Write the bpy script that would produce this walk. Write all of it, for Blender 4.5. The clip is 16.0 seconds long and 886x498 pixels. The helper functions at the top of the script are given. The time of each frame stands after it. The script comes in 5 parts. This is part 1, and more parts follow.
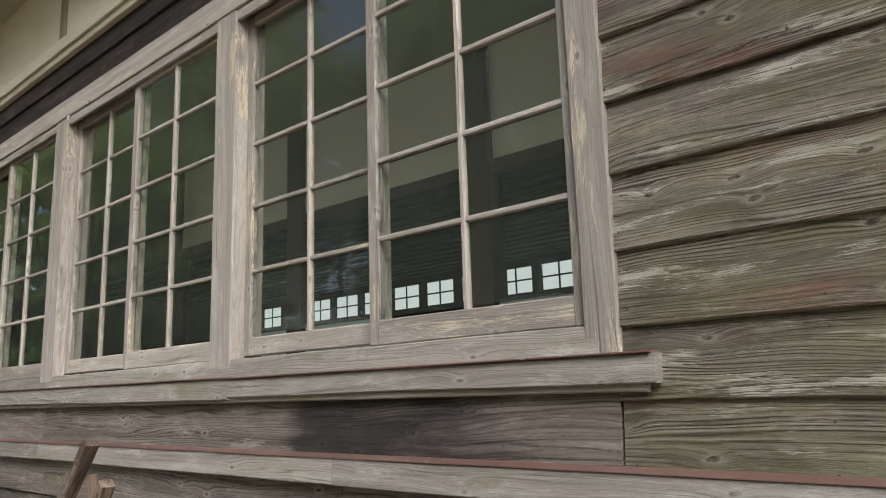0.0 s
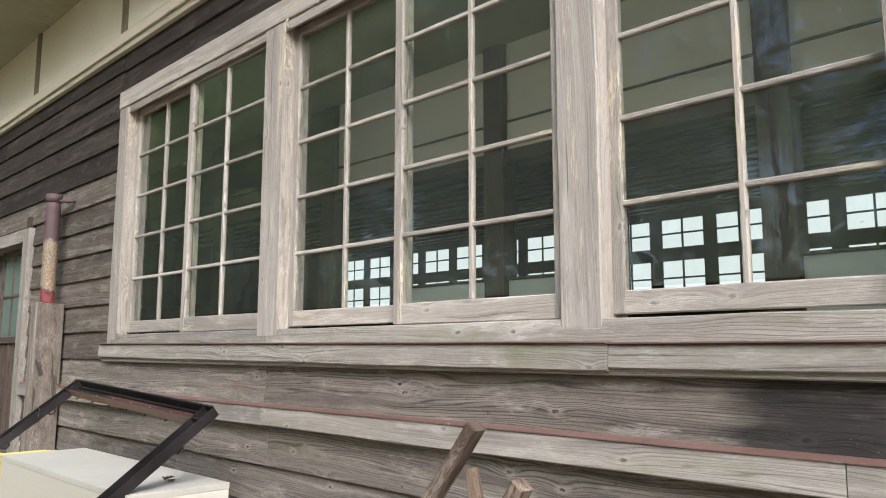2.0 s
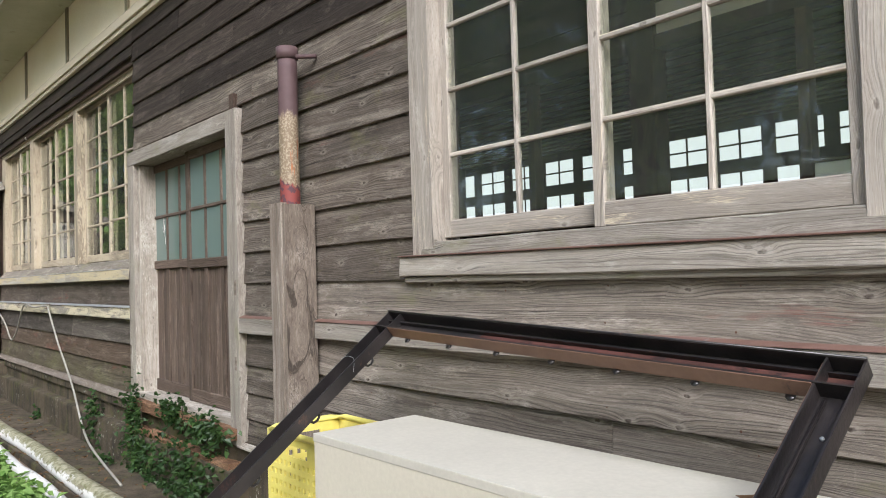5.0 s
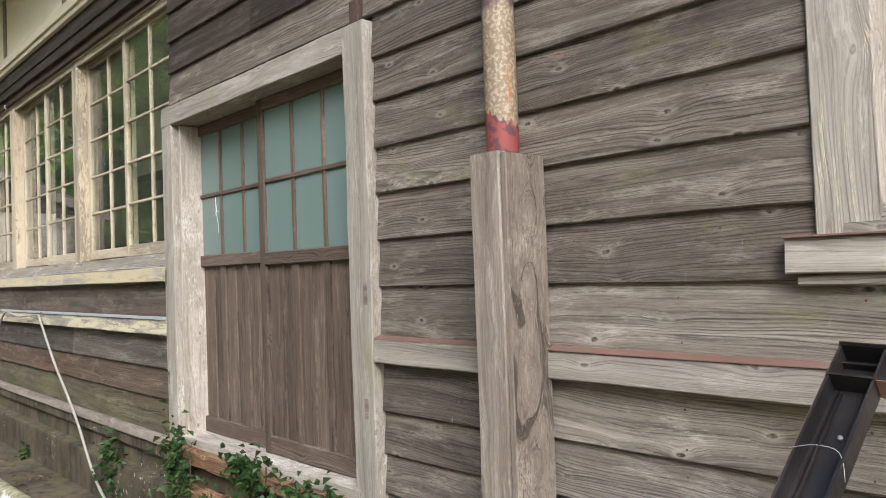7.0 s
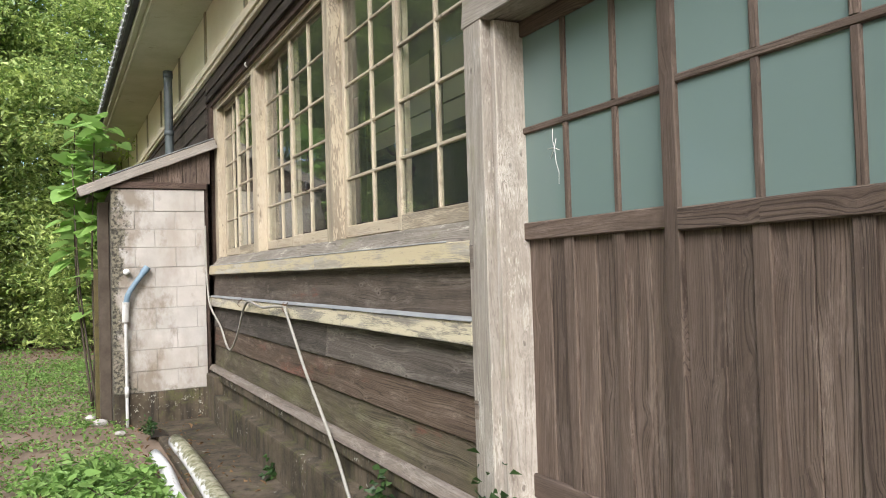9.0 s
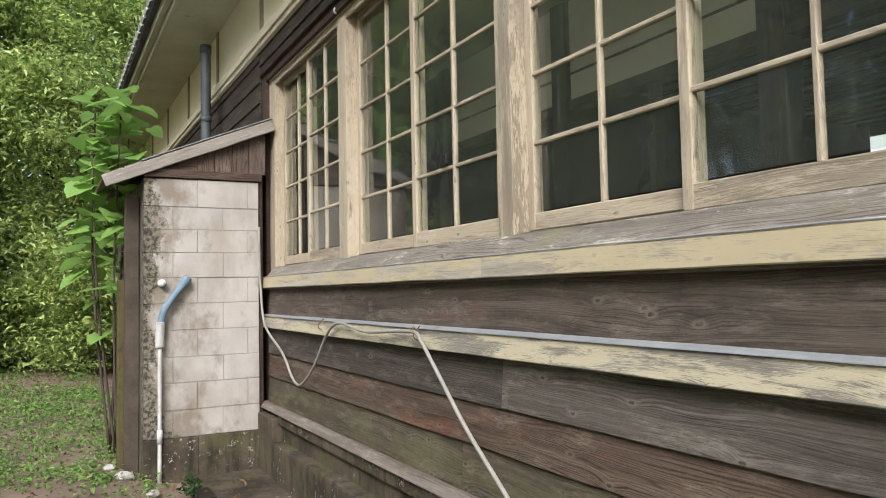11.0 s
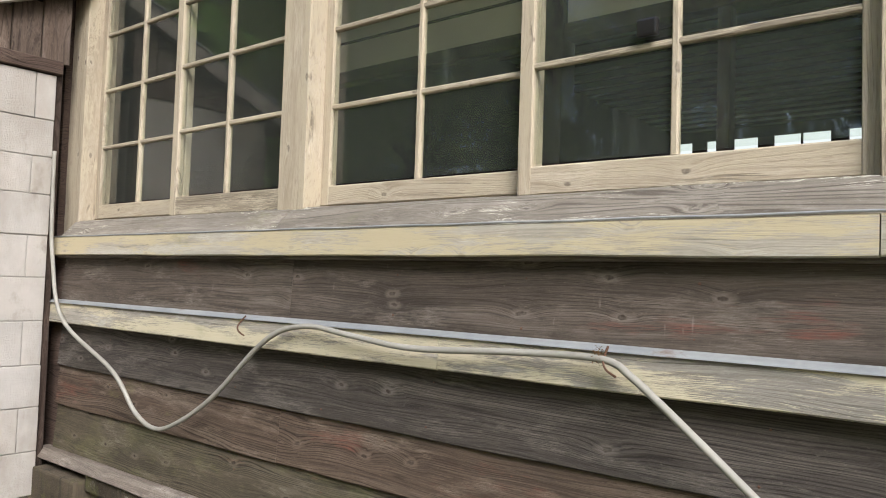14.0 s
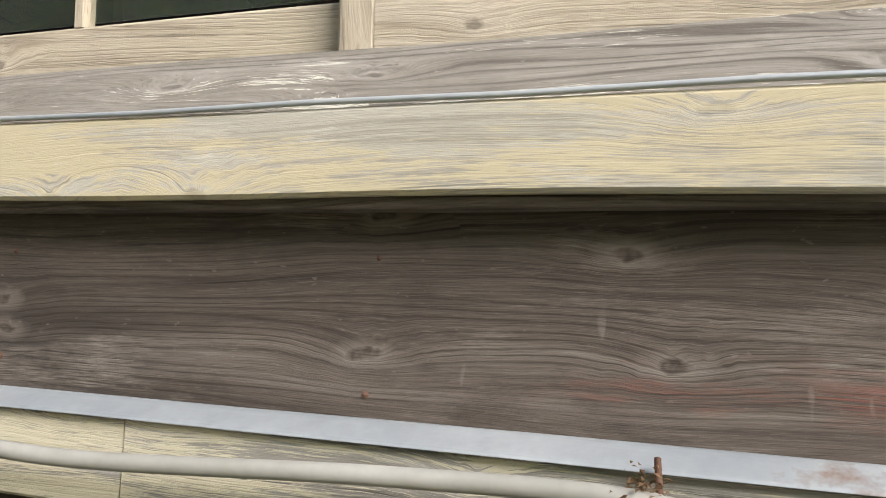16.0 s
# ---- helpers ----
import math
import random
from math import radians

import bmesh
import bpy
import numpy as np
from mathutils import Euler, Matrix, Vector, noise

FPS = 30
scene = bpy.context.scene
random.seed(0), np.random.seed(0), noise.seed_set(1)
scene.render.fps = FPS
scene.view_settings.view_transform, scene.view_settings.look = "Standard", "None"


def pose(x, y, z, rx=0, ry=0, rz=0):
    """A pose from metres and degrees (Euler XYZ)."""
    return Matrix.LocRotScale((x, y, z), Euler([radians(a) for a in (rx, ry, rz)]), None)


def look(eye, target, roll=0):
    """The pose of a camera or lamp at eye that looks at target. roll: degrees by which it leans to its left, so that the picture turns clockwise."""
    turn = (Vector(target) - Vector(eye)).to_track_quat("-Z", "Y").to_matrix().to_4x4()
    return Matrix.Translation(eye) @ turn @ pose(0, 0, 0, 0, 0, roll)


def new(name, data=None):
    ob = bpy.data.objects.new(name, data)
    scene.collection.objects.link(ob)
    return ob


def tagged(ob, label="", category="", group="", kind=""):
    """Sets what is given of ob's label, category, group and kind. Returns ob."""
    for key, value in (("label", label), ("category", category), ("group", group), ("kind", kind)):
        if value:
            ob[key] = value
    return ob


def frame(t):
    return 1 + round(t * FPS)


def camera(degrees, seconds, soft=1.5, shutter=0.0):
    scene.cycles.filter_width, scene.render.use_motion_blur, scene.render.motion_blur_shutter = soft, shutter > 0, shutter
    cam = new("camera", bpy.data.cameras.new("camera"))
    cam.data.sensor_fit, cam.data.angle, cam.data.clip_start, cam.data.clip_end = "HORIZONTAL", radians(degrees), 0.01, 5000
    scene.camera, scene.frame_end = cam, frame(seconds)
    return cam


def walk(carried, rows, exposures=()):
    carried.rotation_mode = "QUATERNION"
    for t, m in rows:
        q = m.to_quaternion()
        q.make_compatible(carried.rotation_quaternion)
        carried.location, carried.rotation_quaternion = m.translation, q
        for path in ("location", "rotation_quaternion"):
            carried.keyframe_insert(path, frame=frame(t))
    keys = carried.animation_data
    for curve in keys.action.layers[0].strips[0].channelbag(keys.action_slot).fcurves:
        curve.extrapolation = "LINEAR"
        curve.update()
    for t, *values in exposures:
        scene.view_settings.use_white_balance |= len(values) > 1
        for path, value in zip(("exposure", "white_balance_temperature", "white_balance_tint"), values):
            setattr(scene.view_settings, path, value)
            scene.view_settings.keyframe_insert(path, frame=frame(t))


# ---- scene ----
cam = camera(60.8, 16.0, 1.0)
METRES, EYE, TILT, LEAN, TURN = 13.2, 1.36, 0.0, 0.0, 42.0
ROWS = [
    (0.0, 0.0, 0.0, 0.0, 0.35, 10.74, 1.84),
    (0.5, -0.0267, 0.0123, 0.0033, -0.68, 11.41, 0.53),
    (1.0, -0.049, 0.028, 0.0053, -1.69, 11.02, 0.19),
    (1.5, -0.0709, 0.0409, 0.0055, -0.68, 10.01, -0.09),
    (2.0, -0.0931, 0.0543, 0.0045, 2.8, 7.61, -0.01),
    (2.5, -0.1162, 0.0743, 0.003, 6.09, 5.15, 0.4),
    (3.0, -0.1404, 0.0918, 0.0015, 9.49, 3.37, 0.65),
    (3.5, -0.1639, 0.1112, 0.0007, 10.28, 2.33, 0.56),
    (4.0, -0.1854, 0.1329, 0.001, 10.32, 2.05, 0.91),
    (6.5, -0.3071, 0.254, 0.0015, 3.98, 1.87, 2.57),
    (7.0, -0.3278, 0.2822, 0.0036, 5.46, 1.72, 2.1),
    (7.5, -0.3456, 0.3114, 0.0039, 7.99, 1.34, 1.74),
    (8.0, -0.3659, 0.3385, 0.0024, 12.38, 1.06, 1.63),
    (8.5, -0.3867, 0.3666, 0.0014, 16.8, 1.06, 1.43),
    (9.0, -0.4109, 0.3948, 0.0019, 20.75, 1.6, 1.75),
    (9.5, -0.4359, 0.4193, 0.0018, 23.67, 2.12, 1.65),
    (10.0, -0.4613, 0.4425, -0.0005, 24.18, 2.6, 1.71),
    (12.5, -0.6062, 0.5191, 0.0015, 8.04, 3.64, -0.92),
    (13.0, -0.6286, 0.5391, -0.0, 4.6, 3.22, -1.69),
    (13.5, -0.646, 0.5648, -0.0016, 1.06, 2.83, -1.93),
    (14.0, -0.6565, 0.5924, -0.0019, -3.03, 2.6, -1.81),
    (14.5, -0.6624, 0.6175, -0.0007, -7.05, 2.02, -1.44),
    (15.0, -0.6615, 0.6408, -0.0013, -12.06, 1.62, -1.04),
    (15.5, -0.6567, 0.6612, -0.0038, -17.91, 1.35, -1.21),
    (16.0, -0.6502, 0.6882, -0.0019, -23.81, 2.37, -1.55),
]
walk(cam, [(t, pose(0, 0, EYE, TILT, LEAN, TURN) @ pose(METRES * x, METRES * y, METRES * z, 90 + pitch, roll, yaw)) for t, x, y, z, yaw, pitch, roll in ROWS], [(0.0, 0.40, 6400, 10), (0.4, 0.83, 6300, 10), (1.0, 0.98, 6200, 10), (2.5, 0.87, 6250, 10), (4.0, 0.88, 6250, 10), (7.0, 1.10, 6350, 10), (8.5, 1.16, 6450, 10), (10.0, 0.85, 6450, 10), (12.5, 0.86, 6400, 10), (14.0, 0.93, 6400, 10), (15.5, 1.0, 6400, 10), (16.0, 1.12, 6450, 10)])

SKY, SUN = 0.175, 2.4
world = bpy.data.worlds.new("overcast_sky")
scene.world = world
world.use_nodes = True
wn = world.node_tree.nodes
sky = wn.new("ShaderNodeTexSky")
sky.sky_type, sky.sun_disc = "NISHITA", False
sky.sun_elevation, sky.sun_rotation = radians(40), radians(127)
sky.air_density, sky.dust_density = 1.0, 2.0
world.node_tree.links.new(sky.outputs[0], wn["Background"].inputs[0])
wn["Background"].inputs[1].default_value = SKY
sun = new("sun", bpy.data.lights.new("sun", "SUN"))
sun.data.energy, sun.data.angle, sun.data.color = SUN, radians(30), (0.985, 0.985, 1.02)
sun.matrix_basis = look((8, -6, 8.5), (0, 0, 0))
# area lamps added inside the two wide windows to lift the sky's light indoors
for x, z, power in ((-3.67, 2.28, 6.0), (-12.8, 2.38, 2.5)):
    opening = new("window_fill_light", bpy.data.lights.new("window_fill_light", "AREA"))
    opening.data.shape, opening.data.size, opening.data.size_y = "RECTANGLE", 5.2, 1.4
    opening.data.energy, opening.data.color = power, (0.96, 1.0, 0.97)
    opening.matrix_basis = look((x, 1.93, z), (x, 3.93, z))


# ---- materials ----
class Graph:
    """Short hand for one node material."""

    def __init__(self, name):
        self.mat = bpy.data.materials.new(name)
        self.mat.use_nodes = True
        self.tree = self.mat.node_tree
        self.out = self.tree.nodes["Material Output"]
        self.bsdf = self.tree.nodes["Principled BSDF"]

    def node(self, kind, *values, **props):
        n = self.tree.nodes.new("ShaderNode" + kind)
        for k, v in props.items():
            if k in ("operation", "data_type", "blend_type"):
                setattr(n, k, v)
        if "bands" in props:
            n.wave_type, n.bands_direction = "BANDS", props["bands"]
        for i, v in enumerate(values):
            if v is None:
                continue
            if isinstance(v, bpy.types.NodeSocket):
                self.tree.links.new(v, n.inputs[i])
            else:
                n.inputs[i].default_value = v
        return n

    def m(self, op, a, b=0.0, c=0.0):
        return self.node("Math", a, b, c, operation=op).outputs[0]

    def v(self, op, a, b):
        return self.node("VectorMath", a, b, operation=op).outputs[0]

    def noise(self, vec, scale=1.0, detail=3.0, rough=0.55):
        n = self.node("TexNoise")
        self.tree.links.new(vec, n.inputs["Vector"])
        n.inputs["Scale"].default_value, n.inputs["Detail"].default_value, n.inputs["Roughness"].default_value = scale, detail, rough
        return n.outputs["Fac"]

    def step(self, fac, low, high, to_low=0.0, to_high=1.0):
        n = self.node("MapRange", fac, low, high, to_low, to_high)
        n.clamp = True
        return n.outputs[0]

    def ramp(self, fac, stops):
        n = self.node("ValToRGB", fac)
        e = n.color_ramp.elements
        while len(e) < len(stops):
            e.new(0.5)
        for slot, (pos, col) in zip(e, stops):
            slot.position, slot.color = pos, (*col, 1)
        return n.outputs[0]

    def mix(self, fac, a, b, blend="MIX"):
        n = self.tree.nodes.new("ShaderNodeMix")
        n.data_type, n.blend_type = "RGBA", blend
        for i, val in ((0, fac), (6, a), (7, b)):
            if isinstance(val, bpy.types.NodeSocket):
                self.tree.links.new(val, n.inputs[i])
            elif i == 0:
                n.inputs[0].default_value = val
            else:
                n.inputs[i].default_value = (*val, 1)
        return n.outputs[2]

    def place(self, own=True):
        """Object coordinates, shifted by a random amount for each object."""
        p = self.node("TexCoord").outputs["Object"]
        if own:
            r = self.node("ObjectInfo").outputs["Random"]
            off = self.node("CombineXYZ", self.m("MULTIPLY", r, 31.0), self.m("MULTIPLY", r, 17.0), self.m("MULTIPLY", r, 53.0)).outputs[0]
            p = self.v("ADD", p, off)
        return p

    def finish(self, color, rough=0.8, bump=None, strength=0.4, distance=0.004, metal=0.0, spec=0.3):
        b = self.bsdf
        for key, val in (("Base Color", color), ("Roughness", rough), ("Metallic", metal), ("Specular IOR Level", spec)):
            if isinstance(val, bpy.types.NodeSocket):
                self.tree.links.new(val, b.inputs[key])
            else:
                b.inputs[key].default_value = (*val, 1) if key == "Base Color" else val
        if bump is not None:
            n = self.tree.nodes.new("ShaderNodeBump")
            n.inputs["Strength"].default_value, n.inputs["Distance"].default_value = strength, distance
            self.tree.links.new(bump, n.inputs["Height"])
            self.tree.links.new(n.outputs[0], b.inputs["Normal"])
        return self.mat


def g_mid(a, b, f):
    return tuple(p + (q - p) * f for p, q in zip(a, b))


def wood(name, dark, mid, light, paint=None, cover=0.0, moss=0.0, red=0.0, knots=1.0, stain=0.5, relief=0.5, drips=0.0, char=None, lines=1.0, ridge=0.15):
    """Weathered timber; the grain runs along local x."""
    g = Graph(name)
    p = g.place()
    r = g.node("ObjectInfo").outputs["Random"]
    low = g.noise(g.v("MULTIPLY", p, (0.9, 3, 4)), 1.0, 2)
    sep = g.node("SeparateXYZ", p)
    vor = g.node("TexVoronoi")
    vor.voronoi_dimensions = "2D"
    shake = g.m("MULTIPLY", g.noise(p, 45.0, 2), 0.10)
    g.tree.links.new(g.node("CombineXYZ", g.m("ADD", g.m("MULTIPLY", sep.outputs[0], 4.2), shake), g.m("ADD", g.m("MULTIPLY", g.m("ADD", sep.outputs[2], sep.outputs[1]), 8.5), shake), 0.0).outputs[0], vor.inputs["Vector"])
    vor.inputs["Scale"].default_value = 1.0
    rare = g.step(g.node("SeparateColor", vor.outputs["Color"]).outputs[0], 0.6, 0.65)
    d = vor.outputs["Distance"]
    swirl = g.m("MULTIPLY", g.m("POWER", g.step(d, 0.5, 0.05), 2.0), rare)
    knot = g.m("MULTIPLY", g.m("MULTIPLY", g.step(d, 0.068, 0.04), rare), knots)
    halo = g.m("MULTIPLY", g.m("MULTIPLY", g.step(d, 0.16, 0.06), rare), knots)
    xyz = g.node("SeparateXYZ", p)
    warp = g.m("ADD", g.m("MULTIPLY", low, 0.10), g.m("MULTIPLY", swirl, 0.018))
    across = g.m("ADD", xyz.outputs[2], warp)
    depth = xyz.outputs[1]
    def along(fx, fy, fz, octaves=3, rough=0.55):
        """Noise drawn out along the grain."""
        return g.noise(g.node("CombineXYZ", g.m("MULTIPLY", xyz.outputs[0], fx), g.m("MULTIPLY", depth, fy), g.m("MULTIPLY", across, fz)).outputs[0], 1.0, octaves, rough)
    fine = along(9.0, 90.0, 480.0, 4, 0.65)
    bands = along(0.7, 10.0, 34.0, 4, 0.55)
    rings = g.m("ADD", g.m("MULTIPLY", across, 620.0), g.m("MULTIPLY", along(0.6, 8.0, 16.0, 2), 60.0))
    late = g.m("POWER", g.m("ADD", g.m("MULTIPLY", g.m("SINE", rings), 0.5), 0.5), 6.0)
    patch = g.noise(g.v("MULTIPLY", p, (1.5, 3, 6)), 1.0, 5, 0.65)
    cracks = g.m("MULTIPLY", g.step(along(1.3, 1.0, 110.0, 5, 0.65), 0.40, 0.36), g.step(low, 0.4, 0.6, 0.25, 1.0))
    fac = g.m("ADD", g.m("ADD", g.m("MULTIPLY", fine, 0.34), g.m("MULTIPLY", bands, 0.46)), g.m("MULTIPLY", patch, 0.34))
    col = g.ramp(fac, [(0.40, g_mid(dark, mid, 0.3)), (0.57, mid), (0.76, light)])
    show = g.step(along(0.8, 6.0, 12.0, 3), 0.34, 0.58, 0.12 * lines, lines)
    early = g.m("POWER", g.m("SUBTRACT", 0.5, g.m("MULTIPLY", g.m("SINE", rings), 0.5)), 3.0)
    col = g.mix(g.m("MULTIPLY", early, g.m("MULTIPLY", show, ridge)), col, light)
    col = g.mix(g.m("MULTIPLY", late, show), col, dark)
    col = g.mix(g.m("MULTIPLY", cracks, 0.75), col, tuple(0.45 * c for c in dark))
    hair = along(26.0, 200.0, 1100.0, 3, 0.7)
    col = g.mix(g.step(hair, 0.44, 0.30, 0, 0.7), col, dark)
    col = g.mix(g.step(hair, 0.57, 0.72, 0, 0.6), col, light)
    col = g.mix(g.step(patch, 0.50, 0.70, 0, stain), col, tuple(0.7 * c for c in dark))
    blot = g.noise(g.v("MULTIPLY", p, (5.0, 6, 11)), 1.0, 6, 0.72)
    col = g.mix(g.step(blot, 0.55, 0.68, 0, 0.75 * stain), col, g_mid(dark, mid, 0.15))
    bleach = g.m("MULTIPLY", g.step(g.noise(g.v("MULTIPLY", p, (3.0, 4, 14)), 1.0, 6, 0.72), 0.53, 0.66), g.step(hair, 0.40, 0.58))
    col = g.mix(g.m("MULTIPLY", bleach, 0.8), col, tuple(1.12 * c for c in light))
    tone = g.step(r, 0.0, 1.0, 0.72, 1.18)
    col = g.mix(1.0, col, g.node("CombineColor", tone, tone, tone).outputs[0], "MULTIPLY")
    if paint:
        flake = g.m("ADD", g.m("ADD", g.m("MULTIPLY", fine, 0.35), g.m("MULTIPLY", hair, 0.4)), g.m("MULTIPLY", g.noise(g.v("MULTIPLY", p, (2.0, 5, 15)), 1.0, 5, 0.65), 0.95))
        col = g.mix(g.step(flake, 1.20 - cover * 0.75, 1.225 - cover * 0.75, 0, 0.92), col, paint)
    if red:
        rust = g.m("MULTIPLY", g.step(g.noise(g.v("MULTIPLY", p, (1.1, 2, 5)), 1.0, 5, 0.7), 0.66 - 0.1 * red, 0.74), g.step(fine, 0.4, 0.6))
        col = g.mix(rust, col, (0.19, 0.06, 0.04))
    if moss:
        green = g.m("MULTIPLY", g.step(g.noise(g.v("MULTIPLY", p, (1.6, 2, 4)), 1.3, 6, 0.7), 0.62 - 0.16 * moss, 0.72), g.step(hair, 0.38, 0.60, 0.15, 0.75))
        col = g.mix(green, col, (0.165, 0.165, 0.066))
    col = g.mix(g.m("MULTIPLY", halo, 0.45), col, light)
    col = g.mix(g.m("MULTIPLY", g.m("MULTIPLY", knot, g.step(g.noise(p, 60.0, 2), 0.35, 0.6, 0.45, 0.95)), 1.0), col, (0.04, 0.028, 0.02))
    if drips:
        drip = g.noise(g.node("CombineXYZ", g.m("MULTIPLY", xyz.outputs[0], 55.0), 0.0, g.m("MULTIPLY", xyz.outputs[2], 14.0)).outputs[0], 1.0, 2, 0.5)
        where = g.step(g.noise(g.v("MULTIPLY", p, (2.5, 1, 4)), 1.0, 2), 0.5, 0.6)
        col = g.mix(g.m("MULTIPLY", g.m("MULTIPLY", g.step(drip, 0.68, 0.80), where), drips), col, (0.5, 0.45, 0.38))
    if char:
        lx = g.node("SeparateXYZ", g.node("TexCoord").outputs["Object"]).outputs[0]
        spread = g.m("MINIMUM", g.step(lx, char[0], char[0] + 0.3), g.step(lx, char[1], char[1] - 0.5))
        soot = g.step(g.m("ADD", g.m("MULTIPLY", spread, 0.5), g.m("MULTIPLY", g.noise(g.v("MULTIPLY", p, (2, 3, 14)), 1.0, 4), 0.7)), 0.58, 0.85, 0, 0.85)
        col = g.mix(soot, col, (0.012, 0.011, 0.011))
    specks = g.step(g.noise(g.v("MULTIPLY", p, (0.45, 1, 1)), 150.0, 3), 0.69, 0.73, 0, 0.3)
    col = g.mix(specks, col, light)
    height = g.m("SUBTRACT", g.m("ADD", g.m("ADD", fac, g.m("MULTIPLY", hair, 0.35)), g.m("MULTIPLY", patch, 0.3)), g.m("ADD", g.m("ADD", g.m("MULTIPLY", knot, 0.3), g.m("MULTIPLY", g.m("MULTIPLY", late, show), 0.3)), g.m("MULTIPLY", cracks, 0.8)))
    return g.finish(col, 0.82, height, relief, 0.005, spec=0.25)


def plain(name, color, other, scale=6.0, rough=0.7, metal=0.0, bump=0.2, spots=None, amount=0.5, fine=60.0, spec=0.3):
    """Paint, plaster, metal or plastic with broad and fine variation; spots: a stain's colour."""
    g = Graph(name)
    p = g.place()
    broad = g.noise(p, scale, 5, 0.6)
    grain = g.noise(p, fine, 3, 0.6)
    col = g.mix(g.step(broad, 0.35, 0.68), color, other)
    if spots:
        blot = g.noise(g.v("MULTIPLY", p, (1, 1, 0.6)), scale * 1.7, 6, 0.7)
        col = g.mix(g.step(blot, 0.72 - 0.3 * amount, 0.78 - 0.2 * amount), col, spots)
    col = g.mix(g.step(grain, 0.3, 0.8, 0, 0.25), col, tuple(0.6 * c for c in color))
    return g.finish(col, rough, g.m("ADD", broad, g.m("MULTIPLY", grain, 0.6)), bump, 0.006, metal, spec)


def glass(name, tint, gloss=0.02, dust_haze=0.045, frosted=None):
    g = Graph(name)
    t = g.tree
    p = g.place()
    wavy = g.noise(g.v("MULTIPLY", p, (1, 1, 1.7)), 5.5, 1)
    bump = t.nodes.new("ShaderNodeBump")
    bump.inputs["Strength"].default_value, bump.inputs["Distance"].default_value = 0.2, 0.006
    t.links.new(wavy, bump.inputs["Height"])
    shine = g.node("BsdfGlossy", (1, 1, 1, 1), gloss)
    t.links.new(bump.outputs[0], shine.inputs["Normal"])
    clear = g.node("BsdfTransparent", (*tint, 1))
    film = g.node("BsdfDiffuse", (*(frosted or (0.42, 0.46, 0.41)), 1))
    # broad film is dust plus reflected haze put into the colour
    dirt_haze = g.m("ADD", g.m("ADD", g.step(g.noise(p, 2.5, 3, 0.5), 0.3, 0.8, dust_haze * 0.5, dust_haze * 0.8), g.m("MULTIPLY", g.step(g.noise(g.v("MULTIPLY", p, (38, 38, 1.6)), 1.0, 4, 0.65), 0.55, 0.75, 0, 0.05), g.step(g.noise(p, 3.0, 3), 0.42, 0.62))), g.step(g.noise(p, 90.0, 2), 0.74, 0.80, 0, 0.25))
    body = g.node("MixShader", 0.9 if frosted else dirt_haze, clear.outputs[0], film.outputs[0])
    facing = g.node("LayerWeight", 0.5).outputs["Facing"]
    fres = g.m("ADD", g.m("MULTIPLY", g.m("POWER", facing, 5.0), 0.92), 0.04)
    both = g.node("MixShader", fres, body.outputs[0], shine.outputs[0])
    t.links.new(both.outputs[0], g.out.inputs[0])
    return g.mat


def leafy(name, dark, light, gloss=0.45):
    g = Graph(name)
    p = g.node("TexCoord").outputs["Object"]
    isl = g.node("NewGeometry").outputs["Random Per Island"]
    col = g.mix(isl, dark, light)
    col = g.mix(g.step(g.noise(p, 1.2, 3), 0.35, 0.7, 0, 0.35), col, tuple(0.6 * c for c in dark))
    g.finish(col, gloss, g.noise(p, 40.0, 2), 0.2, 0.003, spec=0.4)
    soft = g.node("BsdfTranslucent", col)
    both = g.node("MixShader", 0.42, g.bsdf.outputs[0], soft.outputs[0])
    g.tree.links.new(both.outputs[0], g.out.inputs[0])
    return g.mat


SIDING = wood("weathered_siding", (0.034, 0.026, 0.02), (0.116, 0.094, 0.074), (0.285, 0.248, 0.205), red=0.4, moss=0.25, stain=0.6, drips=0.4, ridge=0.25, relief=0.7, lines=0.8)
# stained boards; the colour also carries the eave's shade on the upper wall
SIDING_DARK = wood("dark_stained_shaded_siding", (0.014, 0.011, 0.009), (0.042, 0.032, 0.025), (0.115, 0.094, 0.078), stain=0.5)
SIDING_SOOTED = wood("sooted_siding", (0.046, 0.036, 0.029), (0.15, 0.125, 0.102), (0.32, 0.28, 0.24), stain=0.4, char=(0.25, 1.75))
SIDING_MOSSY = wood("greenish_weathered_siding", (0.042, 0.033, 0.025), (0.145, 0.122, 0.094), (0.3, 0.265, 0.215), paint=(0.42, 0.40, 0.33), cover=0.32, moss=1.25, red=1.2, stain=0.7, drips=0.2, relief=1.0, ridge=0.75, lines=1.2)
SIDING_PALE = wood("bleached_grey_siding", (0.053, 0.043, 0.035), (0.178, 0.15, 0.122), (0.385, 0.345, 0.292), red=0.2, moss=0.15, stain=0.5, drips=0.2, ridge=0.25, relief=0.7, lines=0.8)
SIDING_GREY = wood("dark_grey_lower_siding", (0.028, 0.022, 0.018), (0.082, 0.068, 0.056), (0.21, 0.185, 0.155), stain=0.6, ridge=0.2, lines=0.8, relief=0.6)
SIDING_UNDER = wood("brown_grey_siding", (0.034, 0.025, 0.018), (0.105, 0.082, 0.063), (0.22, 0.185, 0.15), red=0.3, stain=0.7, ridge=0.1, lines=0.65, relief=0.5, drips=0.25)
SIDING_GREEN = wood("mossy_lower_siding", (0.028, 0.022, 0.014), (0.082, 0.066, 0.043), (0.175, 0.15, 0.11), moss=1.0, red=0.4, stain=0.6, paint=(0.30, 0.30, 0.24), cover=0.14)
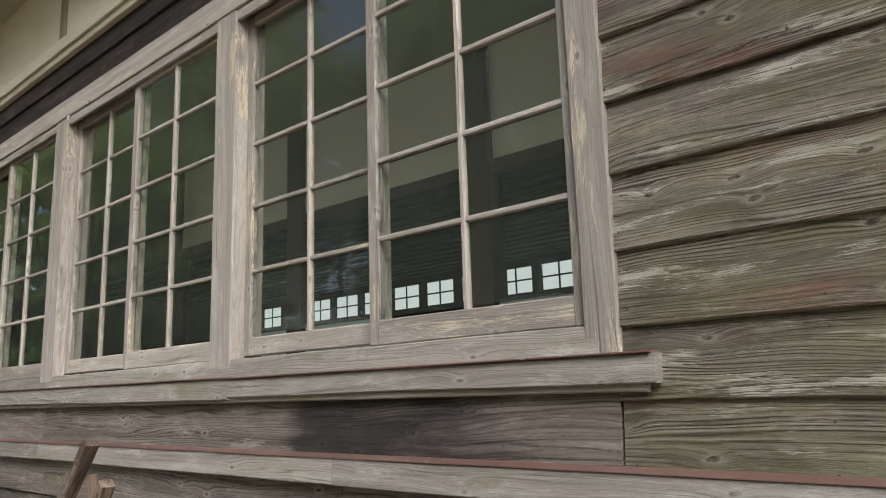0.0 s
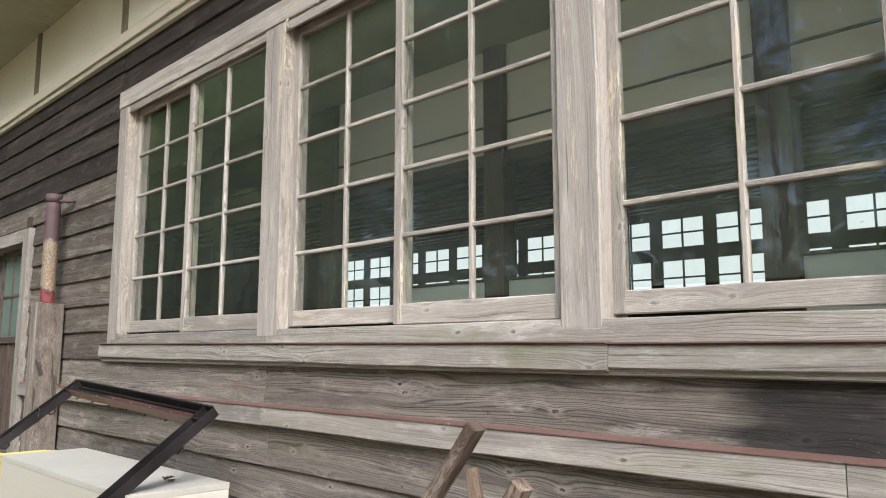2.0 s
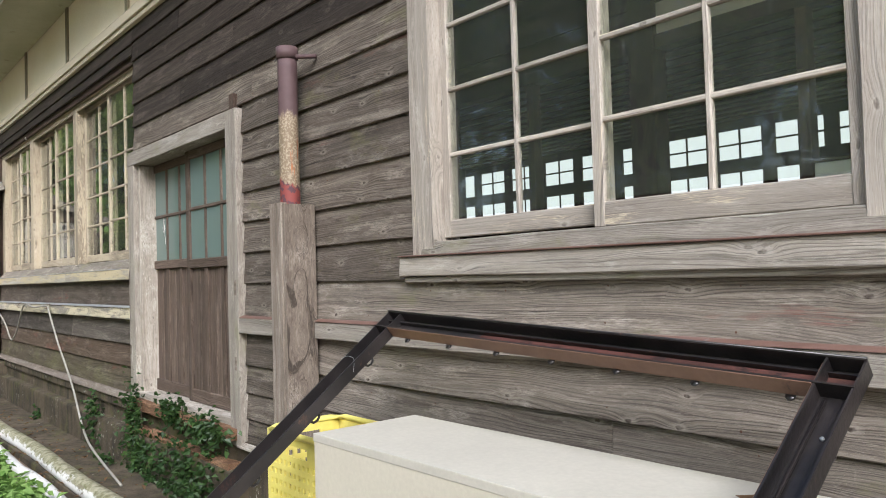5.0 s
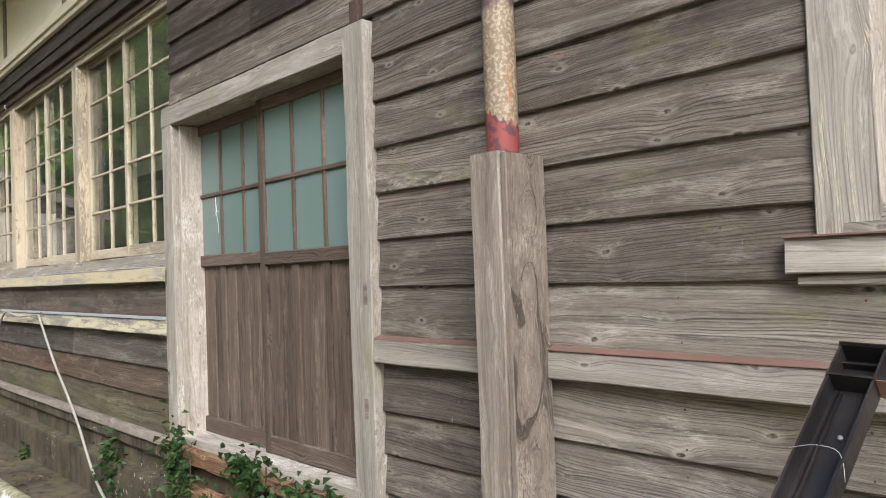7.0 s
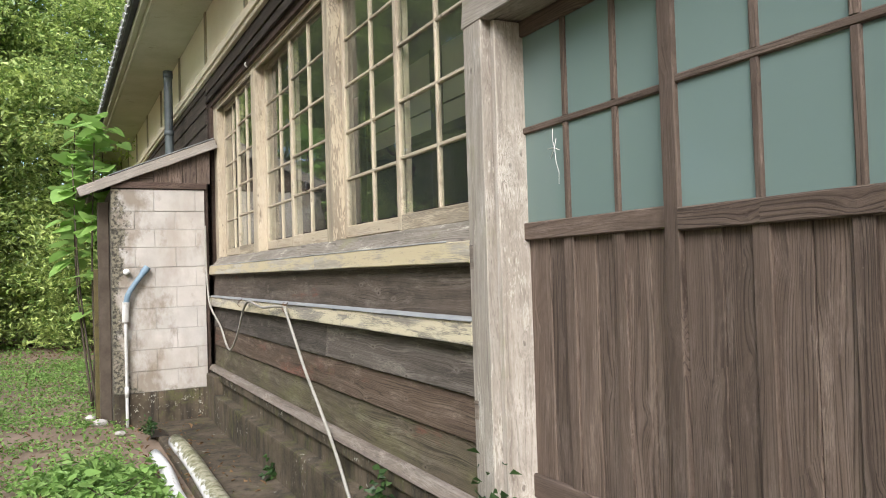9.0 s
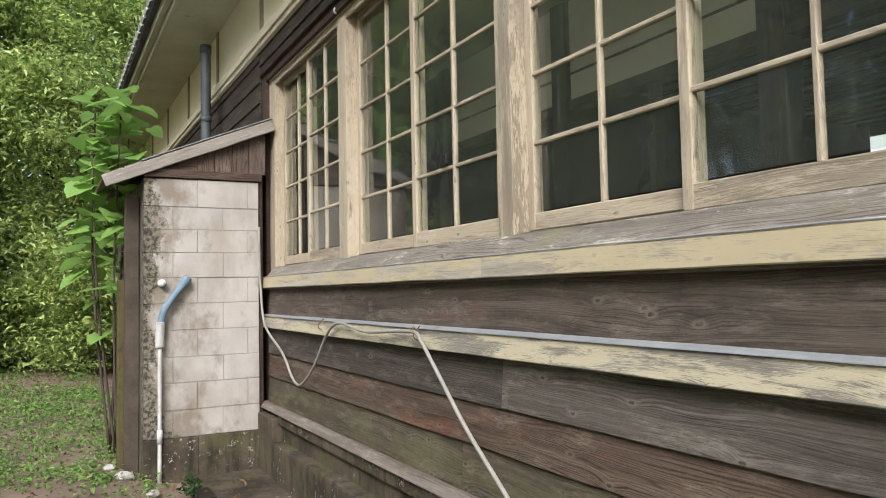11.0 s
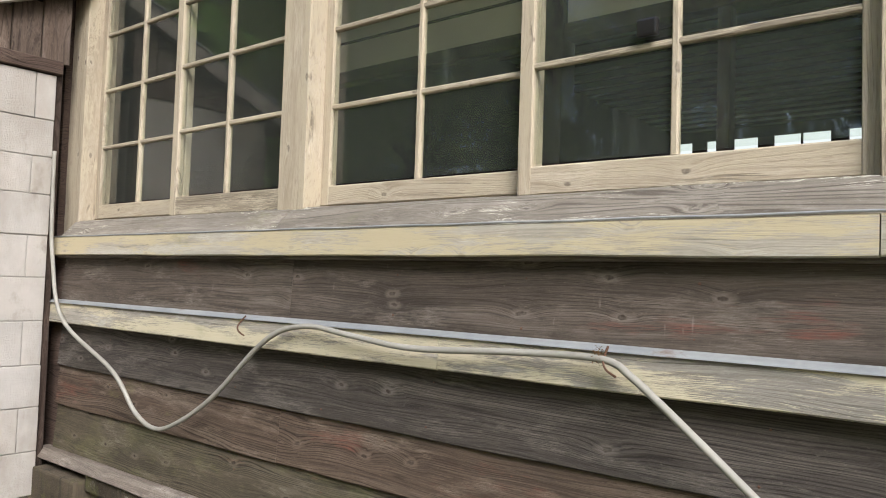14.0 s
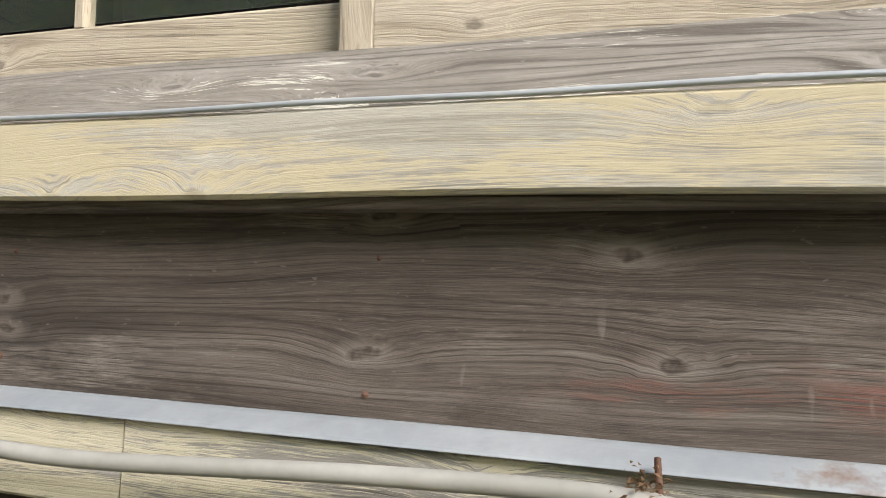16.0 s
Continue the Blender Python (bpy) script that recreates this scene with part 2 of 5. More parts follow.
SIDING_BROWN = wood("brown_lower_siding", (0.028, 0.018, 0.012), (0.085, 0.058, 0.04), (0.19, 0.148, 0.11), red=0.8, moss=0.2, stain=0.5)
FRAME = wood("bare_window_timber", (0.20, 0.17, 0.142), (0.385, 0.342, 0.29), (0.54, 0.495, 0.435), paint=(0.56, 0.475, 0.345), cover=0.32, stain=0.2, knots=0.6, lines=0.6)
FRAME_CREAM = wood("flaking_cream_window_timber", (0.22, 0.175, 0.122), (0.385, 0.325, 0.238), (0.475, 0.415, 0.325), paint=(0.44, 0.375, 0.27), cover=0.45, stain=0.25, knots=0.7, lines=0.6)
TRIM = wood("grey_trim_timber", (0.140, 0.122, 0.102), (0.290, 0.258, 0.216), (0.459, 0.424, 0.368), moss=0.35, stain=0.35, knots=0.7, lines=0.8)
TRIM_CREAM = wood("flaking_yellow_trim", (0.19, 0.17, 0.13), (0.36, 0.325, 0.26), (0.49, 0.455, 0.385), paint=(0.455, 0.385, 0.245), cover=0.5, moss=0.15, stain=0.2, knots=0.3, lines=0.4, relief=0.3, ridge=0.08)
TRIM_PALE = wood("flaking_pale_trim", (0.16, 0.14, 0.11), (0.32, 0.29, 0.24), (0.50, 0.47, 0.41), paint=(0.52, 0.46, 0.32), cover=0.5, moss=0.15, stain=0.35, knots=0.4, lines=0.5, relief=0.4)
SILL_FLAKY = wood("flaking_white_sill_timber", (0.11, 0.092, 0.072), (0.235, 0.205, 0.165), (0.38, 0.345, 0.29), paint=(0.50, 0.47, 0.38), cover=0.32, moss=0.3, stain=0.5, knots=0.6)
CASING = wood("bleached_casing_timber", (0.14, 0.118, 0.095), (0.29, 0.255, 0.212), (0.44, 0.405, 0.355), paint=(0.47, 0.44, 0.375), cover=0.27, moss=0.25, stain=0.35, lines=0.5, knots=0.6)
DOORWOOD = wood("brown_door_timber", (0.046, 0.032, 0.024), (0.112, 0.08, 0.06), (0.195, 0.15, 0.12), stain=0.5, knots=0.3)
POST = wood("grey_post_timber", (0.06, 0.046, 0.035), (0.185, 0.15, 0.12), (0.36, 0.315, 0.265), red=0.0, stain=0.4, knots=0.0, lines=0.25)
ROTTEN = wood("rotten_sill_timber", (0.07, 0.036, 0.02), (0.23, 0.125, 0.07), (0.52, 0.32, 0.19), stain=0.6, relief=0.9)
# inner timber; also colours the partition panels that stand in shade
INNER_WOOD = wood("dark_inner_timber_and_dimmed_panels", (0.028, 0.018, 0.013), (0.070, 0.046, 0.035), (0.122, 0.087, 0.068), stain=0.3, knots=0.2)
PLASTER = plain("cream_plaster", (0.78, 0.69, 0.51), (0.84, 0.77, 0.62), 1.3, 0.85, spots=(0.45, 0.36, 0.22), amount=0.15)
MOULDING = wood("cream_moulding", (0.290, 0.251, 0.173), (0.486, 0.431, 0.314), (0.606, 0.551, 0.434), paint=(0.584, 0.521, 0.389), cover=0.7, knots=0.1)
BATTEN = wood("olive_batten", (0.16, 0.135, 0.085), (0.26, 0.225, 0.15), (0.34, 0.30, 0.21), knots=0.1)
SOFFIT = plain("pale_green_soffit_paint", (0.38, 0.37, 0.25), (0.47, 0.46, 0.33), 2.0, 0.7, spots=(0.2, 0.18, 0.11), amount=0.35)
INNER_PLASTER = plain("yellowed_inner_plaster", (0.58, 0.545, 0.42), (0.66, 0.625, 0.50), 1.5, 0.9)
OLIVE_BOARD = plain("olive_ceiling_board", (0.17, 0.16, 0.11), (0.22, 0.21, 0.15), 1.2, 0.85)
PANEL = plain("pale_green_inner_panel", (0.60, 0.64, 0.58), (0.66, 0.69, 0.63), 2.0, 0.8)


def old_concrete(name, lichen=0.5):
    """Damp dark concrete with downward streaks, moss and pale lichen specks."""
    g = Graph(name)
    w = g.node("NewGeometry").outputs["Position"]
    broad, grain = g.noise(w, 2.6, 5, 0.65), g.noise(w, 75.0, 4, 0.7)
    streak = g.noise(g.v("MULTIPLY", w, (11, 11, 1.1)), 1.0, 5, 0.65)
    col = g.mix(g.step(broad, 0.36, 0.66), (0.034, 0.026, 0.016), (0.115, 0.09, 0.06))
    col = g.mix(g.step(streak, 0.48, 0.66, 0, 0.8), col, (0.020, 0.017, 0.013))
    col = g.mix(g.step(g.noise(w, 5.0, 6, 0.75), 0.53, 0.64, 0, 0.8), col, (0.085, 0.085, 0.03))
    spot = g.m("MULTIPLY", g.step(g.noise(w, 26.0, 4, 0.7), 0.60, 0.66), g.step(g.noise(w, 3.0, 2), 0.62 - 0.25 * lichen, 0.66))
    col = g.mix(spot, col, (0.36, 0.35, 0.29))
    return g.finish(col, 0.88, g.m("ADD", broad, g.m("MULTIPLY", grain, 0.7)), 0.8, 0.008)


CONCRETE = old_concrete("damp_mossy_concrete", 0.25)
LICHENED = old_concrete("lichened_mortar_foot", 0.9)
APRON = old_concrete("mossy_concrete_apron", 0.0)


def block_face(name):
    """Pale block with brown weather stains, and black lichen at the wall's outer edge and foot."""
    g = Graph(name)
    w = g.node("NewGeometry").outputs["Position"]
    xyz = g.node("SeparateXYZ", w)
    broad, grain = g.noise(w, 3.2, 5, 0.6), g.noise(w, 130.0, 3, 0.7)
    r = g.node("ObjectInfo").outputs["Random"]
    col = g.mix(g.step(broad, 0.35, 0.68), (0.37, 0.345, 0.31), (0.50, 0.47, 0.43))
    col = g.mix(g.step(g.noise(g.v("MULTIPLY", w, (2.6, 2.6, 1.2)), 1.0, 5, 0.65), 0.46, 0.66, 0, 0.65), col, (0.27, 0.225, 0.175))
    col = g.mix(g.step(r, 0, 1, 0, 0.3), col, (0.48, 0.43, 0.37))
    damp = g.m("ADD", g.noise(g.v("MULTIPLY", w, (6, 6, 4)), 1.0, 5, 0.65), g.m("ADD", g.step(xyz.outputs[1], 1.34, 0.85, 0.0, 0.20), g.step(xyz.outputs[2], 0.7, 0.2, 0.0, 0.12)))
    col = g.mix(g.step(damp, 0.60, 0.78, 0, 0.75), col, (0.20, 0.16, 0.115))
    edge = g.m("ADD", g.step(xyz.outputs[1], 0.98, 0.73, -0.08, 0.36), g.m("MULTIPLY", g.step(xyz.outputs[2], 0.55, 0.05, 0.0, 0.35), 1.0))
    lichen = g.step(g.m("ADD", g.noise(w, 7.0, 6, 0.75), edge), 0.66, 0.76)
    col = g.mix(lichen, col, g.mix(g.step(g.noise(w, 40.0, 3), 0.4, 0.6), (0.05, 0.045, 0.035), (0.20, 0.18, 0.13)))
    return g.finish(col, 0.95, g.m("ADD", broad, grain), 0.8, 0.006)


BLOCK = block_face("pale_concrete_block")
MORTAR = plain("mortar", (0.37, 0.345, 0.31), (0.45, 0.42, 0.38), 4.0, 0.95, bump=0.6)
MOSSBOARD = plain("mossy_brown_board", (0.075, 0.055, 0.028), (0.12, 0.105, 0.035), 5.0, 0.95, bump=0.8, spots=(0.05, 0.038, 0.025), amount=0.5)
MOSSBLOCK = plain("mossy_block", (0.07, 0.06, 0.045), (0.15, 0.13, 0.10), 5.0, 0.95, bump=0.9, spots=(0.32, 0.31, 0.25), amount=0.22, fine=120.0)
GALV = plain("galvanised_strip", (0.28, 0.295, 0.30), (0.41, 0.42, 0.41), 3.0, 0.5, 0.3, 0.1, spots=(0.24, 0.17, 0.13), amount=0.22)
COPPER = plain("red_brown_flashing", (0.15, 0.085, 0.065), (0.21, 0.125, 0.10), 4.0, 0.55, 0.2, 0.15, spots=(0.34, 0.36, 0.37), amount=0.3)
BLACKSTEEL = plain("worn_black_steel", (0.011, 0.010, 0.010), (0.03, 0.025, 0.024), 7.0, 0.3, 0.0, 0.25, spots=(0.10, 0.05, 0.035), amount=0.3, spec=0.5)
RUSTBROWN = plain("rust_brown_steel", (0.15, 0.085, 0.06), (0.22, 0.13, 0.09), 5.0, 0.55, 0.0, 0.25, spots=(0.04, 0.03, 0.026), amount=0.4)
REDSTEEL = plain("rust_red_steel", (0.06, 0.028, 0.022), (0.11, 0.045, 0.035), 6.0, 0.5, 0.1, 0.3, spots=(0.022, 0.017, 0.015), amount=0.6)
CREAMSTEEL = plain("cream_enamel", (0.52, 0.49, 0.395), (0.56, 0.525, 0.43), 1.0, 0.45, 0.0, 0.05, spots=(0.36, 0.27, 0.17), amount=0.02, spec=0.4)
CREAMTOP = plain("dirty_pale_enamel", (0.46, 0.44, 0.375), (0.52, 0.495, 0.42), 2.0, 0.55, 0.0, 0.08, spots=(0.26, 0.23, 0.18), amount=0.25)
YELLOW = plain("yellow_plastic", (0.70, 0.60, 0.14), (0.75, 0.66, 0.2), 3.0, 0.45, 0.0, 0.05)
BINLID = plain("pale_grey_plastic", (0.55, 0.55, 0.52), (0.63, 0.63, 0.60), 3.0, 0.5, 0.0, 0.05, spots=(0.4, 0.37, 0.3), amount=0.2)
BINBODY = plain("blue_grey_plastic", (0.12, 0.17, 0.22), (0.16, 0.21, 0.26), 3.0, 0.5, 0.0, 0.05)
PVC = plain("white_pvc", (0.66, 0.65, 0.60), (0.74, 0.73, 0.69), 4.0, 0.45, 0.0, 0.05, spots=(0.45, 0.42, 0.36), amount=0.25)
DULLPIPE = plain("dull_white_pipe", (0.46, 0.45, 0.42), (0.60, 0.59, 0.56), 6.0, 0.6, 0.0, 0.2, spots=(0.24, 0.22, 0.17), amount=0.45)
BLUETAPE = plain("blue_grey_tape", (0.136, 0.205, 0.260), (0.186, 0.260, 0.310), 12.0, 0.5, 0.0, 0.5)
CABLE = plain("grey_cable_sheath", (0.27, 0.255, 0.215), (0.36, 0.34, 0.295), 6.0, 0.6, 0.0, 0.05)
RUST = plain("rusty_wire", (0.10, 0.05, 0.03), (0.16, 0.09, 0.06), 20.0, 0.8, 0.3, 0.3)


def pipe_paint(name):
    """Purple-brown paint over speckled rust over a red foot, with ragged edges."""
    g = Graph(name)
    w = g.node("NewGeometry").outputs["Position"]
    z = g.m("ADD", g.node("SeparateXYZ", w).outputs[2], g.m("MULTIPLY", g.m("SUBTRACT", g.noise(g.v("MULTIPLY", w, (14, 14, 3)), 1.0, 4, 0.6), 0.5), 0.28))
    speck = g.noise(w, 90.0, 3)
    purple = g.mix(g.noise(w, 12.0, 4), (0.075, 0.045, 0.048), (0.13, 0.085, 0.085))
    rusty = g.mix(g.step(speck, 0.45, 0.6), (0.20, 0.15, 0.10), (0.33, 0.27, 0.19))
    rusty = g.mix(g.step(g.noise(g.v("MULTIPLY", w, (22, 22, 2.5)), 1.0, 4, 0.6), 0.60, 0.64), rusty, (0.36, 0.12, 0.045))
    red = g.mix(g.step(g.noise(w, 22.0, 3), 0.5, 0.56), (0.22, 0.055, 0.048), (0.09, 0.045, 0.055))
    col = g.mix(g.step(z, 2.19, 2.22), rusty, purple)
    col = g.mix(g.step(z, 1.858, 1.848), col, red)
    return g.finish(col, 0.6, speck, 0.3, 0.003, 0.1)


def flaking_pipe(name):
    """White pipe paint flaking off, with grey-green moss growing over the upper side."""
    g = Graph(name)
    w = g.node("NewGeometry").outputs["Position"]
    z = g.node("SeparateXYZ", w).outputs[2]
    rag = g.noise(g.v("MULTIPLY", w, (9, 20, 20)), 1.0, 5, 0.7)
    white = g.mix(g.noise(w, 30.0, 4), (0.50, 0.49, 0.46), (0.68, 0.67, 0.64))
    moss = g.mix(g.step(g.noise(w, 18.0, 5, 0.7), 0.4, 0.6), (0.13, 0.125, 0.06), (0.33, 0.31, 0.22))
    col = g.mix(g.step(g.m("ADD", z, g.m("MULTIPLY", rag, 0.16)), 0.135, 0.15), white, moss)
    col = g.mix(g.step(g.noise(g.v("MULTIPLY", w, (6, 12, 12)), 1.0, 5, 0.7), 0.62, 0.65), col, (0.17, 0.15, 0.10))
    return g.finish(col, 0.8, rag, 0.5, 0.006)


def rusty_end(name):
    """Cream enamel speckled with rust that spreads from the lower rear corner."""
    g = Graph(name)
    w = g.node("NewGeometry").outputs["Position"]
    xyz = g.node("SeparateXYZ", w)
    reach = g.m("ADD", g.step(xyz.outputs[2], 0.80, 0.45, 0.0, 0.17), g.step(xyz.outputs[1], 1.15, 1.5, 0.0, 0.13))
    speck = g.m("ADD", g.noise(g.v("MULTIPLY", w, (1, 1, 0.7)), 42.0, 5, 0.7), reach)
    col = g.mix(g.noise(w, 4.0, 4), (0.55, 0.52, 0.44), (0.61, 0.58, 0.50))
    col = g.mix(g.step(speck, 0.74, 0.80), col, (0.30, 0.18, 0.11))
    return g.finish(col, 0.5, speck, 0.1, 0.003)


PIPEPAINT = pipe_paint("flaking_pipe_paint")
WHITEPIPE = flaking_pipe("mossy_white_pipe")
RUSTSIDE = rusty_end("rust_speckled_enamel")
VENT = plain("green_grey_vent_pipe", (0.055, 0.065, 0.066), (0.09, 0.105, 0.105), 4.0, 0.5, 0.1, 0.1)
TILE = plain("dark_roof_tile", (0.06, 0.06, 0.06), (0.12, 0.12, 0.115), 3.0, 0.6, 0.0, 0.2)
TILE_END = plain("pale_tile_end", (0.5, 0.5, 0.48), (0.62, 0.62, 0.6), 6.0, 0.8)
CLEAR = glass("old_clear_glass", (0.95, 0.965, 0.94))
FROSTED = glass("green_frosted_glass", (0.3, 0.45, 0.4), 0.08, 0.1, frosted=(0.15, 0.205, 0.185))
SOIL = plain("leaf_littered_soil", (0.16, 0.115, 0.08), (0.25, 0.185, 0.13), 1.6, 0.95, bump=0.8, spots=(0.09, 0.11, 0.04), amount=0.5)
GRASS = leafy("low_green_weeds", (0.13, 0.25, 0.05), (0.32, 0.48, 0.14), 0.6)
IVY = leafy("dark_ivy_leaf", (0.025, 0.06, 0.018), (0.07, 0.13, 0.035))
FOLIAGE = leafy("tree_leaf", (0.12, 0.215, 0.045), (0.66, 0.76, 0.26), 0.4)
BROADLEAF = leafy("broad_leaf", (0.17, 0.34, 0.07), (0.36, 0.54, 0.15))
BARK = plain("bark", (0.06, 0.045, 0.032), (0.10, 0.08, 0.06), 5.0, 0.95, bump=0.8)
LITTER = leafy("fallen_leaf", (0.12, 0.065, 0.03), (0.26, 0.16, 0.08), 0.8)


# ---- builders ----
def stand(ob):
    """An object's pose in the world, from its parents' poses."""
    m = ob.matrix_basis
    return stand(ob.parent) @ ob.matrix_parent_inverse @ m if ob.parent else m.copy()


def adopt(ob, parent):
    if parent:
        ob.parent = parent
        ob.matrix_parent_inverse = stand(parent).inverted()
    return ob


def thing(name, label, category, at=(0, 0, 0), group="", kind=""):
    ob = new(name)
    ob.matrix_basis = pose(*at)
    ob.empty_display_size = 0.05
    return tagged(ob, label, category, group, kind)


def solid(name, verts, faces, mat, parent=None, m=None, label="", smooth=False):
    """One mesh object from its points, under a thing or alone; m places it in the world."""
    me = bpy.data.meshes.new(name)
    me.from_pydata([tuple(v) for v in verts], [], faces)
    me.materials.append(mat)
    if smooth:
        me.polygons.foreach_set("use_smooth", [True] * len(me.polygons))
    ob = new(name, me)
    if m is not None:
        ob.matrix_basis = m
    adopt(ob, parent)
    return tagged(ob, label) if label else ob


def part(name, bm, mat, parent=None, label="", m=None):
    me = bpy.data.meshes.new(name)
    bm.to_mesh(me)
    bm.free()
    me.materials.append(mat)
    ob = new(name, me)
    if m is not None:
        ob.matrix_basis = m
    adopt(ob, parent)
    return tagged(ob, label) if label else ob


TURNS = {"X": Matrix.Identity(4), "Y": pose(0, 0, 0, 0, 0, 90), "Z": pose(0, 0, 0, 0, -90, 0)}


def timber(name, x0, x1, y0, y1, z0, z1, mat, parent=None, worn=0.0015, lean=0.0, label="", step=0.16, tilt=0.0):
    """A sawn board or post between those limits, with worn edges; lean: how far its top front edge falls back; tilt: degrees in the wall's plane."""
    size = {"X": x1 - x0, "Y": y1 - y0, "Z": z1 - z0}
    axis = max(size, key=size.get)
    length = size[axis]
    thick = size["X"] if axis == "Y" else size["Y"]
    wide = size["X"] if axis == "Z" else size["Z"]
    n = max(2, int(length / step) + 1)
    c = min(0.004, thick * 0.2, wide * 0.2)
    a, b = thick / 2, wide / 2
    ring = [(-a + c, -b), (a - c, -b), (a, -b + c), (a, b - c), (a - c, b), (-a + c, b), (-a, b - c), (-a, -b + c)]
    verts, faces = [], []
    seed = random.random() * 200
    for i in range(n + 1):
        x = -length / 2 + length * i / n
        wig = [noise.noise((x * 2.3 + seed, k * 7.7, seed)) * worn + noise.noise((x * 9 + seed, k * 3.1, 4)) * worn * 0.6 for k in range(4)]
        for k, (y, z) in enumerate(ring):
            y += wig[0 if y < 0 else 1] * 0.5 + (lean * (z + b) / wide if y < 0 else 0)
            z += wig[2 if z < 0 else 3]
            verts.append((x, y, z))
    for i in range(n):
        for k in range(8):
            p, q = i * 8 + k, i * 8 + (k + 1) % 8
            faces.append((p, q, q + 8, p + 8))
    faces.append(tuple(range(7, -1, -1)))
    faces.append(tuple(range(n * 8, n * 8 + 8)))
    m = pose((x0 + x1) / 2, (y0 + y1) / 2, (z0 + z1) / 2, 0, tilt, 0) @ TURNS[axis]
    return solid(name, verts, faces, mat, parent, m, label)


def slab(name, x0, x1, y0, y1, z0, z1, mat, parent=None, bevel=0.004, label="", m=None):
    bm = bmesh.new()
    bmesh.ops.create_cube(bm, size=1)
    s = Vector((x1 - x0, y1 - y0, z1 - z0))
    bmesh.ops.scale(bm, vec=s, verts=bm.verts)
    if bevel:
        bmesh.ops.bevel(bm, geom=bm.edges[:], offset=min(bevel, 0.3 * min(s)), segments=2, affect="EDGES", profile=0.6)
    here = pose((x0 + x1) / 2, (y0 + y1) / 2, (z0 + z1) / 2)
    return part(name, bm, mat, parent, label, (m @ here) if m is not None else here)


def tube(name, points, radius, mat, parent=None, label="", sides=10, closed_ends=True, wobble=0.0):
    """A round bar or cable through the points, in the world."""
    pts = [Vector(p) for p in points]
    verts, faces = [], []
    side = Vector((0.31, 0.87, 0.39))
    for i, p in enumerate(pts):
        d = (pts[min(i + 1, len(pts) - 1)] - pts[max(i - 1, 0)]).normalized()
        u = (side - d * side.dot(d)).normalized()
        w = d.cross(u)
        r = radius[i] if isinstance(radius, (list, tuple)) else radius
        for k in range(sides):
            a = 2 * math.pi * k / sides
            rr = r * (1 + wobble * noise.noise((p.x * 5, p.y * 5 + k * 0.6, p.z * 5)))
            verts.append(p + rr * (u * math.cos(a) + w * math.sin(a)))
    for i in range(len(pts) - 1):
        for k in range(sides):
            a, b = i * sides + k, i * sides + (k + 1) % sides
            faces.append((a, b, b + sides, a + sides))
    if closed_ends:
        faces.append(tuple(range(sides - 1, -1, -1)))
        faces.append(tuple(range((len(pts) - 1) * sides, len(pts) * sides)))
    base = pts[0].copy()
    return solid(name, [v - base for v in verts], faces, mat, parent, Matrix.Translation(base), label, True)


def curve_points(keys, n=12):
    """A smooth line through the key points."""
    k = [Vector(p) for p in keys]
    out = []
    for i in range(len(k) - 1):
        a, b, c, d = k[max(i - 1, 0)], k[i], k[i + 1], k[min(i + 2, len(k) - 1)]
        for j in range(n):
            t = j / n
            out.append(0.5 * ((2 * b) + (c - a) * t + (2 * a - 5 * b + 4 * c - d) * t * t + (3 * b - a - 3 * c + d) * t ** 3))
    return out + [k[-1]]


def leaves(spots, long, wide, up=0.4, seed=1, fold=0.25, tips=2):
    """Points and faces of folded leaves at the spots (x, y, z, size)."""
    rng = np.random.default_rng(seed)
    s = np.asarray(spots, float)
    n = len(s)
    d = rng.normal(size=(n, 3))
    d[:, 2] = d[:, 2] * 0.5 - 0.25
    d /= np.linalg.norm(d, axis=1)[:, None]
    nor = rng.normal(size=(n, 3)) * (1 - up) + np.array([0, 0, 1.0]) * up * 2
    w = np.cross(d, nor)
    w /= np.linalg.norm(w, axis=1)[:, None] + 1e-9
    nn = np.cross(w, d)
    k = s[:, 3:4]
    p = s[:, :3]
    a = p
    b = p + d * long * 0.45 * k + w * wide * 0.5 * k + nn * wide * fold * k
    c = p + d * long * k - nn * long * 0.12 * k
    e = p + d * long * 0.45 * k - w * wide * 0.5 * k + nn * wide * fold * k
    verts = np.stack([a, b, c, e], 1).reshape(-1, 3)
    i = np.arange(n) * 4
    faces = np.concatenate([np.stack([i, i + 1, i + 2], 1), np.stack([i, i + 2, i + 3], 1)])
    return verts.tolist(), faces.tolist()
# ---- large structure ----
wall = thing("wall_south", "weathered lapped timber siding wall of an old school", "wall", kind="structure")
FACE = 1.69


NAILS = []


def course(x0, x1, z0, z1, mat, joints=(), worn=0.003):
    """One row of lapped siding boards, butted at the joints."""
    ends = [x0] + sorted(joints) + [x1]
    for a, b in zip(ends, ends[1:]):
        dz = random.uniform(-0.004, 0.004)
        for k in range(int((b - a) / 0.455) + 1):
            for up in (0.035, 0.035 + 0.55 * (z1 - z0)):
                x = a + 0.03 + 0.455 * k + random.uniform(-0.012, 0.012)
                if x < b - 0.01 and x > -16.5 and x < 1 and random.random() < 0.8:
                    NAILS.append((x, FACE - 0.016 + 0.017 * up / (z1 - z0 + 0.012), z0 + up + random.uniform(-0.012, 0.012)))
        timber("siding_board", a + 0.0015, b - 0.0015, FACE - 0.016, FACE + 0.006, z0 + dz, z1 + 0.012, mat, wall, worn, lean=0.017, tilt=random.uniform(-0.06, 0.06))


